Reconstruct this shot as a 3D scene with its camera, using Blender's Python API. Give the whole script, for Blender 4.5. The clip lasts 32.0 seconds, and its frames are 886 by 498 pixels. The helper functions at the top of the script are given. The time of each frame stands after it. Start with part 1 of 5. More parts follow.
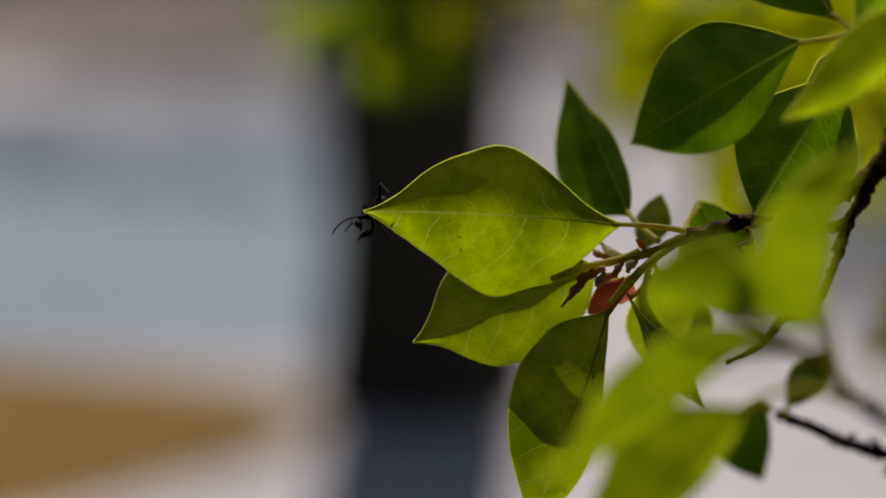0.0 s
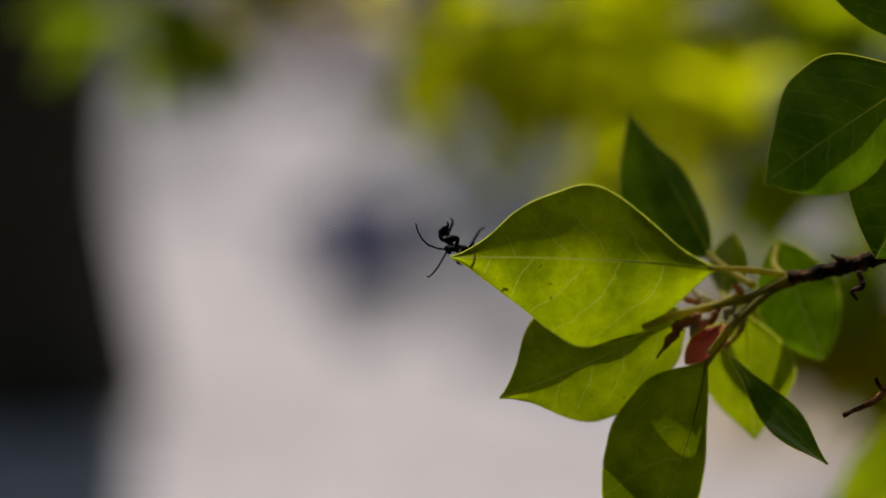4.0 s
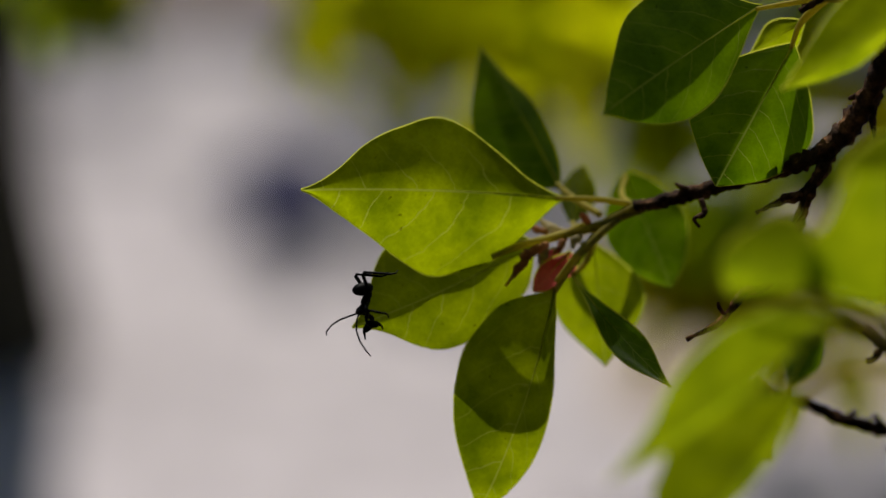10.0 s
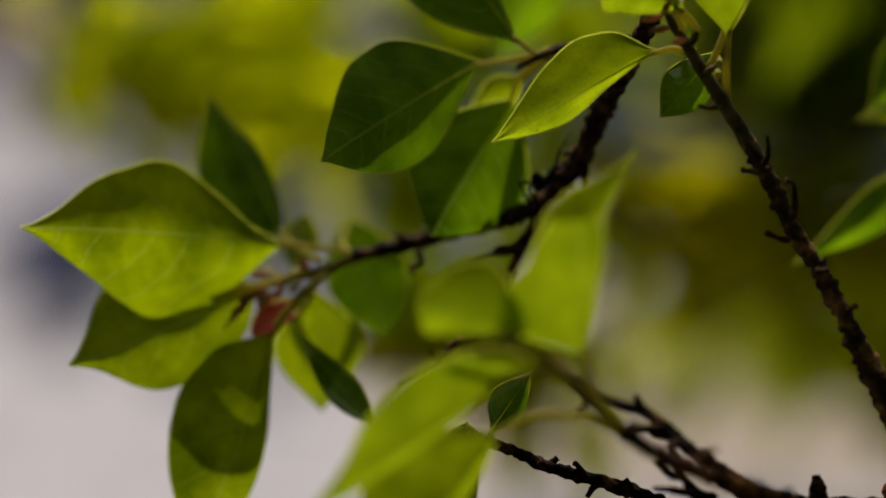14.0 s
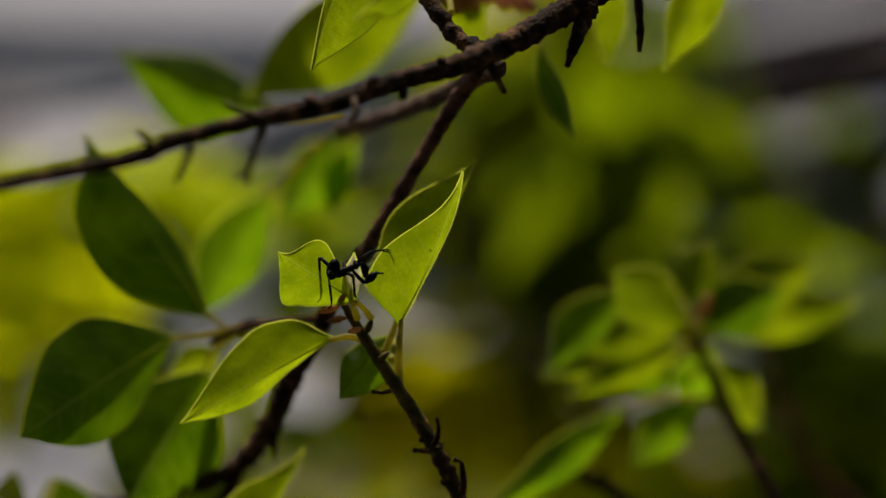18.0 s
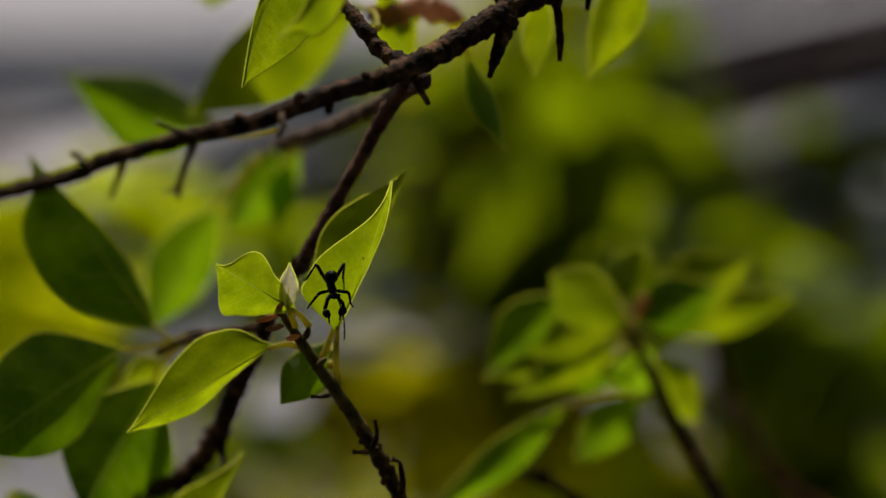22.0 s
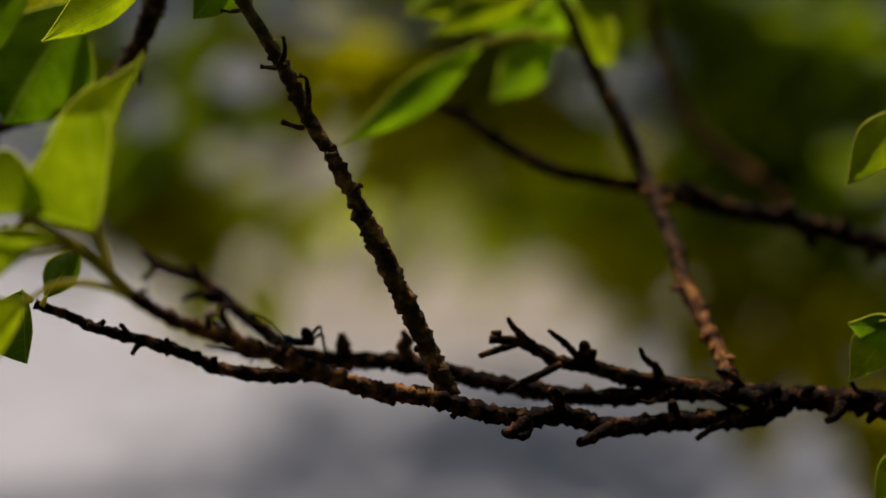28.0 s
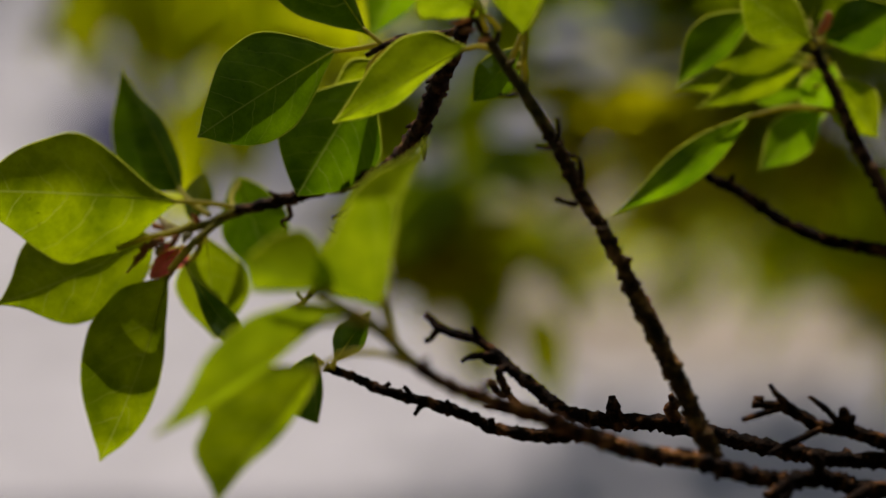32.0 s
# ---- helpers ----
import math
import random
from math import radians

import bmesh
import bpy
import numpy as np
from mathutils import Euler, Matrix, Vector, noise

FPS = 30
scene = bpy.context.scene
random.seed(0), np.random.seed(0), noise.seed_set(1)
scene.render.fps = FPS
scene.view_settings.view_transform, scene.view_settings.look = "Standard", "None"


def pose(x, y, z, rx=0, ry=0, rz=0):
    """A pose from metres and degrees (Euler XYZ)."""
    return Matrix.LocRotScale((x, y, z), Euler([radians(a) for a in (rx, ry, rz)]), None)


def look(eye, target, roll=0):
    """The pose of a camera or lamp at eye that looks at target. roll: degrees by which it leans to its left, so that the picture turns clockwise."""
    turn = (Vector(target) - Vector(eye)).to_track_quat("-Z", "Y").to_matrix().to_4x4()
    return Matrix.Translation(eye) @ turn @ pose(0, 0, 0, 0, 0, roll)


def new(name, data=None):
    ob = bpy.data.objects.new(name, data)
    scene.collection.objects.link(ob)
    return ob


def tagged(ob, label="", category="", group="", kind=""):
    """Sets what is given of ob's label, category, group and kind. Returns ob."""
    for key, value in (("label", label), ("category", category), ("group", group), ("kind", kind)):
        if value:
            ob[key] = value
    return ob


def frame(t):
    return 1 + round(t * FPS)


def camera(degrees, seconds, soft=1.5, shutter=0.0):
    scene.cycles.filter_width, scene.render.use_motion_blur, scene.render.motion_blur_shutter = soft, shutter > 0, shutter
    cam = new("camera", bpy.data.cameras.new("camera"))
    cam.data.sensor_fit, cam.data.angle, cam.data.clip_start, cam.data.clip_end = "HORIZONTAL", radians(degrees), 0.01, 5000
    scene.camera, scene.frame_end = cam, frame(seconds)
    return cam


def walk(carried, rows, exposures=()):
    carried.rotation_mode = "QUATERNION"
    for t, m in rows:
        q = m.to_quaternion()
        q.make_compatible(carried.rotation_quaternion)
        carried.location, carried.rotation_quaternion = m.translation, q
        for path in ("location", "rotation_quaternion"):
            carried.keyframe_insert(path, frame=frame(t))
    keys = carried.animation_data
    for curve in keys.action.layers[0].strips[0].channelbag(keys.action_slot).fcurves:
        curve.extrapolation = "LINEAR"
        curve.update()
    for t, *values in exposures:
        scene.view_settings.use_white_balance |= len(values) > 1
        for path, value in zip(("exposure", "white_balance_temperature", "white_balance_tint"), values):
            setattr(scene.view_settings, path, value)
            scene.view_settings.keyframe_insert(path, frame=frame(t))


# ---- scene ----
# ---- camera ----
TILT = Matrix.Translation((0, 0, 1.5)) @ Matrix.Rotation(radians(-14), 4, "X")


def spot(x, y, z):
    """The world place of millimetres in the frame of the shrub, which leans with the view: right, away, up."""
    return TILT @ Vector((x / 1000, y / 1000, z / 1000))


def view(x, y, z, yaw, pitch, roll):
    turn = Matrix.Rotation(radians(yaw), 4, "Z") @ Matrix.Rotation(radians(90 + pitch), 4, "X") @ Matrix.Rotation(radians(roll), 4, "Z")
    return TILT @ Matrix.Translation((x / 1000, y / 1000, z / 1000)) @ turn


cam = camera(20.0, 32.0)
PATH = [
    (0, 87.1, -11.7, -2.1, 13.40, 1.29, 0.78),
    (0.5, 74.2, -20.2, 2.0, 12.64, 1.18, 0.39),
    (1, 60.9, -24.5, 4.3, 11.67, 1.53, 0.22),
    (1.5, 47.4, -24.6, 5.0, 10.77, 2.01, 0.09),
    (2, 34.5, -21.4, 6.3, 9.52, 2.08, -0.08),
    (2.5, 22.0, -17.5, 11.0, 8.55, 1.37, -0.28),
    (4.5, -27.4, 23.8, 6.3, 2.77, 1.34, 0.12),
    (5, -24.3, 29.6, 5.4, 2.73, 1.50, 0.09),
    (5.5, -13.4, 24.2, 4.7, 3.06, 1.71, -0.09),
    (6, -15.0, 19.6, 3.3, 1.84, 2.08, -0.37),
    (6.5, -9.6, 21.5, 3.8, 1.53, 2.23, -0.44),
    (7, -7.8, 21.8, 3.2, 1.22, 2.46, -0.76),
    (7.5, -11.5, 18.2, 3.8, 0.88, 2.30, -0.84),
    (8, -11.9, 16.3, 4.3, 1.27, 2.00, -0.84),
    (8.5, -9.2, 10.2, 3.0, 1.83, 1.83, -0.86),
    (9, -6.0, 7.4, 5.3, 2.19, 1.19, -1.05),
    (9.5, -6.5, 4.1, 4.4, 1.99, 0.73, -0.84),
    (10, -6.1, 3.6, 3.1, 1.95, 0.27, -0.64),
    (10.5, -5.7, 6.2, 1.1, 1.92, 0.03, -0.43),
    (11, -2.3, 2.6, 2.5, 2.12, -0.33, -0.28),
    (11.5, -3.9, 0.1, 4.1, 1.67, -0.44, -0.02),
    (12, -2.3, 0.0, 2.5, 1.42, 0.08, 0.24),
    (12.5, -0.9, 6.2, 2.0, 1.03, 0.28, 0.06),
    (13, 0.3, 0.7, 0.3, 0.06, 0.53, 0.43),
    (13.5, 2.3, -5.3, 0.4, -1.46, 0.87, 0.55),
    (14, 6.1, -4.7, -1.8, -3.07, 1.87, 0.88),
    (14.5, 9.7, -12.4, -2.5, -4.49, 2.85, 0.39),
    (15, 14.4, -12.7, 9.9, -5.27, 2.51, 0.02),
    (15.5, 16.8, -14.7, 16.0, -5.77, 2.73, -0.21),
    (17.5, 20.8, -33.2, 23.0, -7.27, 4.99, 0.22),
    (18, 22.1, -39.7, 28.6, -7.96, 4.57, 0.41),
    (18.5, 26.0, -43.8, 24.7, -8.27, 5.26, 0.45),
    (19, 32.7, -49.5, 25.7, -8.20, 5.63, 0.64),
    (19.5, 37.7, -52.4, 27.2, -8.29, 5.72, 0.64),
    (20, 39.3, -52.4, 28.6, -8.67, 5.65, 0.70),
    (20.5, 41.7, -54.7, 29.4, -8.72, 5.60, -0.15),
    (21, 45.1, -58.8, 29.5, -8.17, 5.48, -1.24),
    (21.5, 37.4, -59.3, 28.9, -8.27, 5.16, -1.01),
    (22, 33.0, -58.4, 26.8, -7.99, 4.76, -1.24),
    (22.5, 27.0, -53.6, 23.6, -8.13, 4.60, -0.79),
    (23, 29.0, -52.6, 23.3, -7.52, 4.37, -0.72),
    (23.5, 31.5, -53.6, 21.9, -6.89, 4.52, -0.68),
    (24, 31.1, -54.9, 21.9, -6.87, 4.36, -0.58),
    (24.5, 30.2, -57.2, 22.4, -7.25, 3.88, -0.57),
    (26.5, 41.1, -63.6, 14.9, -8.10, 1.43, -0.10),
    (27, 44.6, -66.2, 10.9, -8.37, 0.35, -0.26),
    (27.5, 48.7, -69.4, 5.5, -8.39, -0.53, 0.45),
    (28, 51.9, -72.9, 2.0, -7.81, -1.22, 0.52),
    (28.5, 46.8, -72.2, 2.3, -7.23, -1.81, 0.49),
    (29, 42.8, -67.6, 4.9, -6.14, -2.01, 0.38),
    (29.5, 38.9, -62.2, 1.4, -5.28, -1.17, 0.88),
    (30, 35.1, -60.0, 7.6, -4.80, -1.08, 1.22),
    (30.5, 37.2, -61.5, 8.2, -4.05, -0.50, 0.88),
    (31, 31.5, -64.0, 12.9, -4.22, -0.69, 0.85),
    (31.5, 34.9, -85.2, 15.6, -3.50, -0.98, 0.66),
    (32, 52.1, -104.9, 15.1, -1.30, -0.98, 0.69),
]
walk(cam, [(t, view(*row)) for t, *row in PATH])

# ---- light ----
SUN = Vector((-0.10, 0.50, 0.85)).normalized()
world = bpy.data.worlds.new("sky")
scene.world = world
world.use_nodes = True
sky = world.node_tree.nodes.new("ShaderNodeTexSky")
sky.sky_type, sky.sun_disc = "NISHITA", False
sky.sun_elevation, sky.sun_rotation = math.asin(SUN.z), math.atan2(SUN.x, SUN.y)
world.node_tree.links.new(sky.outputs[0], world.node_tree.nodes["Background"].inputs[0])
world.node_tree.nodes["Background"].inputs[1].default_value = 0.05
sun = new("sun", bpy.data.lights.new("sun", "SUN"))
sun.data.energy, sun.data.angle, sun.data.color = 5.0, radians(0.5), (1.0, 0.94, 0.85)
sun.matrix_world = look(SUN * 20, (0, 0, 0))
scene.view_settings.exposure = -0.26


# ---- materials ----
def material(name):
    mat = bpy.data.materials.new(name)
    mat.use_nodes = True
    mat.node_tree.nodes.clear()
    return mat, mat.node_tree.nodes, mat.node_tree.links


def noise_ramp(nodes, links, coord, scale, stops, detail=4.0):
    tex = nodes.new("ShaderNodeTexNoise")
    tex.inputs["Scale"].default_value, tex.inputs["Detail"].default_value = scale, detail
    links.new(coord, tex.inputs["Vector"])
    ramp = nodes.new("ShaderNodeValToRGB")
    for n, (at, colour) in enumerate(stops):
        e = ramp.color_ramp.elements[n] if n < 2 else ramp.color_ramp.elements.new(at)
        e.position, e.color = at, (*colour, 1)
    links.new(tex.outputs["Fac"], ramp.inputs["Fac"])
    return tex, ramp


def mixed(nodes, links, kind, fac, a, b):
    m = nodes.new("ShaderNodeMixRGB")
    m.blend_type = kind
    for sock, v in zip(m.inputs, (fac, a, b)):
        if isinstance(v, bpy.types.NodeSocket):
            links.new(v, sock)
        else:
            sock.default_value = v
    return m.outputs[0]


def leaf_material(name, face, through_a, through_b, share, gloss=0.5, pairs=8.0, vein=0.5):
    """A leaf: a matt to waxy face, and light that comes through it from behind, mottled at two scales, with paler curved side veins."""
    mat, nodes, links = material(name)

    def maths(kind, *values):
        n = nodes.new("ShaderNodeMath")
        n.operation = kind
        for sock, v in zip(n.inputs, values):
            if isinstance(v, bpy.types.NodeSocket):
                links.new(v, sock)
            else:
                sock.default_value = v
        return n.outputs[0]

    tc = nodes.new("ShaderNodeTexCoord")
    coord = tc.outputs["Object"]
    info = nodes.new("ShaderNodeObjectInfo")
    big, ramp = noise_ramp(nodes, links, coord, 75, [(0.36, through_a), (0.64, through_b)])
    fine, grain = noise_ramp(nodes, links, coord, 1500, [(0.25, (0.66, 0.66, 0.66)), (0.72, (1.14, 1.14, 1.14))])
    blot, stain = noise_ramp(nodes, links, coord, 260, [(0.36, (0.84, 0.87, 0.82)), (0.62, (1.06, 1.06, 1.06))])
    split = nodes.new("ShaderNodeSeparateXYZ")
    links.new(tc.outputs["UV"], split.inputs[0])
    wob = maths("ADD", maths("MULTIPLY", maths("SUBTRACT", blot.outputs["Fac"], 0.5), 0.05), maths("MULTIPLY", maths("SUBTRACT", big.outputs["Fac"], 0.5), 0.16))
    v = maths("ABSOLUTE", maths("SUBTRACT", maths("MULTIPLY", split.outputs[1], 2.0), 1.0))
    side = maths("GREATER_THAN", split.outputs[1], 0.5)
    bent = maths("SUBTRACT", split.outputs[0], maths("MULTIPLY", v, maths("ADD", maths("MULTIPLY", v, 0.22), 0.10)))
    step = maths("ADD", maths("MULTIPLY", maths("ADD", bent, wob), pairs), maths("MULTIPLY", side, 0.37))
    near = maths("ABSOLUTE", maths("SUBTRACT", maths("FRACT", step), 0.5))
    line = nodes.new("ShaderNodeMapRange")
    line.inputs[1].default_value, line.inputs[2].default_value = 0.0, 0.032
    line.inputs[3].default_value, line.inputs[4].default_value = 1.0, 0.0
    links.new(near, line.inputs[0])
    rib = nodes.new("ShaderNodeMapRange")
    rib.inputs[1].default_value, rib.inputs[2].default_value = 0.006, 0.022
    rib.inputs[3].default_value, rib.inputs[4].default_value = 1.0, 0.0
    links.new(v, rib.inputs[0])
    fade = maths("MAXIMUM", rib.outputs[0] if pairs else 0.0, maths("MULTIPLY", line.outputs[0], maths("SUBTRACT", 1.0, maths("MULTIPLY", v, maths("MULTIPLY", v, 0.75)))))
    cells = nodes.new("ShaderNodeTexVoronoi")
    cells.feature = "DISTANCE_TO_EDGE"
    cells.inputs["Scale"].default_value = 560
    links.new(coord, cells.inputs["Vector"])
    net = nodes.new("ShaderNodeMapRange")
    net.inputs[1].default_value, net.inputs[2].default_value = 0.0, 0.12
    net.inputs[3].default_value, net.inputs[4].default_value = 1.16, 1.0
    links.new(cells.outputs["Distance"], net.inputs[0])
    tint = mixed(nodes, links, "MULTIPLY", 0.35, ramp.outputs[0], grain.outputs[0])
    tint = mixed(nodes, links, "MULTIPLY", 0.8, tint, stain.outputs[0])
    tint = mixed(nodes, links, "MULTIPLY", 0.45, tint, net.outputs[0])
    pale = mixed(nodes, links, "MIX", 0.55, through_b + (1,), (0.62, 0.64, 0.16, 1))
    tint = mixed(nodes, links, "MIX", maths("MULTIPLY", fade, vein), tint, pale)
    _, speck = noise_ramp(nodes, links, coord, 800, [(0.75, (1, 1, 1)), (0.80, (0.45, 0.4, 0.3))], 1.0)
    tint = mixed(nodes, links, "MULTIPLY", 0.85, tint, speck.outputs[0])
    vary = nodes.new("ShaderNodeHueSaturation")
    swing = nodes.new("ShaderNodeMapRange")
    swing.inputs[3].default_value, swing.inputs[4].default_value = 0.86, 1.12
    links.new(info.outputs["Random"], swing.inputs[0])
    links.new(swing.outputs[0], vary.inputs["Value"])
    links.new(tint, vary.inputs["Color"])
    height = maths("ADD", maths("MULTIPLY", cells.outputs["Distance"], 0.5), maths("MULTIPLY", fade, 0.25))
    bump = nodes.new("ShaderNodeBump")
    bump.inputs["Strength"].default_value, bump.inputs["Distance"].default_value = 0.5, 0.0003
    links.new(height, bump.inputs["Height"])
    bsdf = nodes.new("ShaderNodeBsdfPrincipled")
    bsdf.inputs["Roughness"].default_value = gloss
    bsdf.inputs["Specular IOR Level"].default_value = 0.12
    links.new(mixed(nodes, links, "MULTIPLY", 0.7, (*face, 1), grain.outputs[0]), bsdf.inputs["Base Color"])
    links.new(bump.outputs[0], bsdf.inputs["Normal"])
    glow = nodes.new("ShaderNodeBsdfTranslucent")
    links.new(vary.outputs[0], glow.inputs["Color"])
    mix = nodes.new("ShaderNodeMixShader")
    mix.inputs[0].default_value = share
    links.new(bsdf.outputs[0], mix.inputs[1])
    links.new(glow.outputs[0], mix.inputs[2])
    links.new(mix.outputs[0], nodes.new("ShaderNodeOutputMaterial").inputs[0])
    return mat


def solid_material(name, stops, scale, rough=0.8, bump_scale=0, bump_depth=0.0002, fine=None, shine=0.12):
    mat, nodes, links = material(name)
    coord = nodes.new("ShaderNodeTexCoord").outputs["Object"]
    _, ramp = noise_ramp(nodes, links, coord, scale, stops)
    colour = ramp.outputs[0]
    if fine:
        _, grain = noise_ramp(nodes, links, coord, fine, [(0.3, (0.6, 0.6, 0.6)), (0.7, (1.15, 1.15, 1.15))])
        colour = mixed(nodes, links, "MULTIPLY", 0.8, colour, grain.outputs[0])
    bsdf = nodes.new("ShaderNodeBsdfPrincipled")
    bsdf.inputs["Roughness"].default_value, bsdf.inputs["Specular IOR Level"].default_value = rough, shine
    links.new(colour, bsdf.inputs["Base Color"])
    if bump_scale:
        tex, _ = noise_ramp(nodes, links, coord, bump_scale, [(0, (0, 0, 0)), (1, (1, 1, 1))])
        bump = nodes.new("ShaderNodeBump")
        bump.inputs["Strength"].default_value, bump.inputs["Distance"].default_value = 0.8, bump_depth
        links.new(tex.outputs["Fac"], bump.inputs["Height"])
        links.new(bump.outputs[0], bsdf.inputs["Normal"])
    links.new(bsdf.outputs[0], nodes.new("ShaderNodeOutputMaterial").inputs[0])
    return mat


MATURE = leaf_material("mature_leaf", (0.024, 0.056, 0.0015), (0.10, 0.20, 0.0008), (0.25, 0.42, 0.001), 0.66, 0.42, 7.0, 0.6)
MIDDLE = leaf_material("leaf", (0.03, 0.055, 0.001), (0.155, 0.215, 0.0008), (0.40, 0.485, 0.0012), 0.72, 0.45, 6.0, 0.42)
YOUNG = leaf_material("young_leaf", (0.04, 0.065, 0.0015), (0.27, 0.365, 0.002), (0.475, 0.58, 0.004), 0.75, 0.5, 7.0, 0.3)
VEIN_AND_LIT_RIM = leaf_material("vein_and_lit_rim", (0.12, 0.15, 0.02), (0.66, 0.68, 0.05), (0.76, 0.78, 0.08), 0.8, 0.5, 0.0, 0.0)
GREEN_STEM = leaf_material("green_stem", (0.40, 0.35, 0.06), (0.62, 0.54, 0.06), (0.78, 0.68, 0.12), 0.5, 0.6, 0.0, 0.0)
BARK = solid_material("bark", [(0.34, (0.014, 0.008, 0.005)), (0.52, (0.062, 0.030, 0.014)), (0.76, (0.30, 0.145, 0.06))], 330, 0.85, 900, 0.0008, 2200)
DEAD = solid_material("dead_bark", [(0.34, (0.006, 0.004, 0.003)), (0.54, (0.022, 0.011, 0.006)), (0.76, (0.24, 0.10, 0.035))], 300, 0.85, 800, 0.0007, 2000, 0.05)
PALE = leaf_material("pale_bract", (0.48, 0.42, 0.24), (0.72, 0.62, 0.36), (0.84, 0.76, 0.5), 0.5, 0.6, 0.0, 0.0)
RED = leaf_material("red_bract", (0.45, 0.055, 0.06), (0.74, 0.09, 0.085), (0.88, 0.18, 0.16), 0.5)
BRACT = leaf_material("dry_bract", (0.42, 0.20, 0.09), (0.66, 0.33, 0.15), (0.82, 0.50, 0.26), 0.45, 0.7, 0.0, 0.0)
DRY = leaf_material("dry_leaf", (0.42, 0.22, 0.13), (0.66, 0.38, 0.23), (0.80, 0.52, 0.34), 0.5, 0.7, 0.0, 0.0)
TENDER = solid_material("green_brown_bark", [(0.34, (0.05, 0.042, 0.010)), (0.58, (0.15, 0.11, 0.028)), (0.78, (0.34, 0.22, 0.07))], 240, 0.7, 700, 0.0005, 1800)
PALE_BARK = solid_material("pale_dry_bark", [(0.34, (0.075, 0.045, 0.03)), (0.55, (0.17, 0.105, 0.068)), (0.76, (0.36, 0.23, 0.15))], 260, 0.8, 800, 0.0006, 1900)
RUSSET = solid_material("russet_bark", [(0.36, (0.018, 0.008, 0.004)), (0.5, (0.12, 0.046, 0.014)), (0.7, (0.55, 0.23, 0.065))], 300, 0.85, 850, 0.0008, 2100)
TWIG = solid_material("smooth_twig_bark", [(0.34, (0.028, 0.013, 0.008)), (0.68, (0.20, 0.092, 0.055))], 260, 0.8, 600, 0.0005, 1600)
# Brighter copy of the russet bark, with the sunlight put into its colour.
SUNLIT_RUSSET = solid_material("sunlit_russet_bark", [(0.34, (0.03, 0.011, 0.005)), (0.52, (0.20, 0.075, 0.022)), (0.72, (0.62, 0.27, 0.08))], 280, 0.8, 850, 0.0008, 2100)
MOSSY = solid_material("young_twig_bark", [(0.34, (0.022, 0.013, 0.004)), (0.52, (0.085, 0.044, 0.012)), (0.74, (0.44, 0.21, 0.06))], 310, 0.8, 900, 0.0007, 2200)
BLACK = solid_material("black_shell", [(0.3, (0.0015, 0.0015, 0.002)), (0.7, (0.005, 0.005, 0.006))], 900, 0.55, 3000, 0.00003, None, 0.06)


# ---- building ----
def part(name, bm, mat, parent=None, label="", origin=None, smooth=True):
    """Links a bmesh, in world metres, as one mesh object under its thing or part, with its origin where given."""
    base, up = Vector((0, 0, 0)), parent
    while up is not None:
        base += up.location
        up = up.parent
    at = Vector(origin) if origin is not None else base
    bmesh.ops.translate(bm, verts=bm.verts, vec=-at)
    data = bpy.data.meshes.new(name)
    bm.to_mesh(data)
    bm.free()
    if smooth:
        data.shade_smooth()
    data.materials.append(mat)
    ob = new(name, data)
    ob.location = at - base
    ob.parent = parent
    if label:
        tagged(ob, label)
    return ob


def thing(name, at, label, category, group=""):
    ob = new(name)
    ob.location = at
    ob.empty_display_size = 0.01
    return tagged(ob, label, category, group)


def smooth_line(points, step):
    """A Catmull-Rom line through rows of numbers, in even steps."""
    pts = [np.array(p, float) for p in points]
    pts = [2 * pts[0] - pts[1], *pts, 2 * pts[-1] - pts[-2]]
    out = []
    for a, b, c, d in zip(pts, pts[1:], pts[2:], pts[3:]):
        n = max(2, int(np.linalg.norm((c - b)[:3]) / step))
        for i in range(n):
            t = i / n
            out.append(0.5 * (2 * b + (c - a) * t + (2 * a - 5 * b + 4 * c - d) * t * t + (3 * b - a - 3 * c + d) * t**3))
    return out + [pts[-2]]


def tube(bm, line, sides=10, rough=0.0, seed=0.0, knots=0.0, every=6.0):
    """Skins a line of x, y, z, radius rows in shrub millimetres, closed at both ends; rough: uneven bark; knots: swollen rings."""
    line = [np.array(p, float) for p in line]
    rings, run = [], seed * 3.7
    ref = Vector((0.13, 0.9, 0.41))
    for i, p in enumerate(line):
        ahead = Vector((line[min(i + 1, len(line) - 1)] - line[max(i - 1, 0)])[:3]).normalized()
        if i:
            run += float(np.linalg.norm((p - line[i - 1])[:3]))
        side = ahead.cross(ref).normalized()
        over = side.cross(ahead)
        ring = []
        swell = 1 + knots * max(0.0, math.cos(2 * math.pi * run / every)) ** 6
        for k in range(sides):
            a = 2 * math.pi * k / sides
            d = side * math.cos(a) + over * math.sin(a)
            q = Vector(p[:3]) + d * p[3]
            n = noise.noise(q * 0.9 + Vector((seed, 0, 0))) + 0.6 * noise.noise(q * 2.3 + Vector((0, seed, 0)))
            lump = max(0.0, noise.noise(q * 0.45 + Vector((seed, seed, 7)))) * 0.8
            r = p[3] * (0.9 * swell + rough * (n + lump - 0.1))
            ring.append(bm.verts.new(spot(*(Vector(p[:3]) + d * r))))
        rings.append(ring)
    for a, b in zip(rings, rings[1:]):
        for k in range(sides):
            bm.faces.new((a[k], a[(k + 1) % sides], b[(k + 1) % sides], b[k]))
    bm.faces.new(rings[0][::-1])
    bm.faces.new(rings[-1])


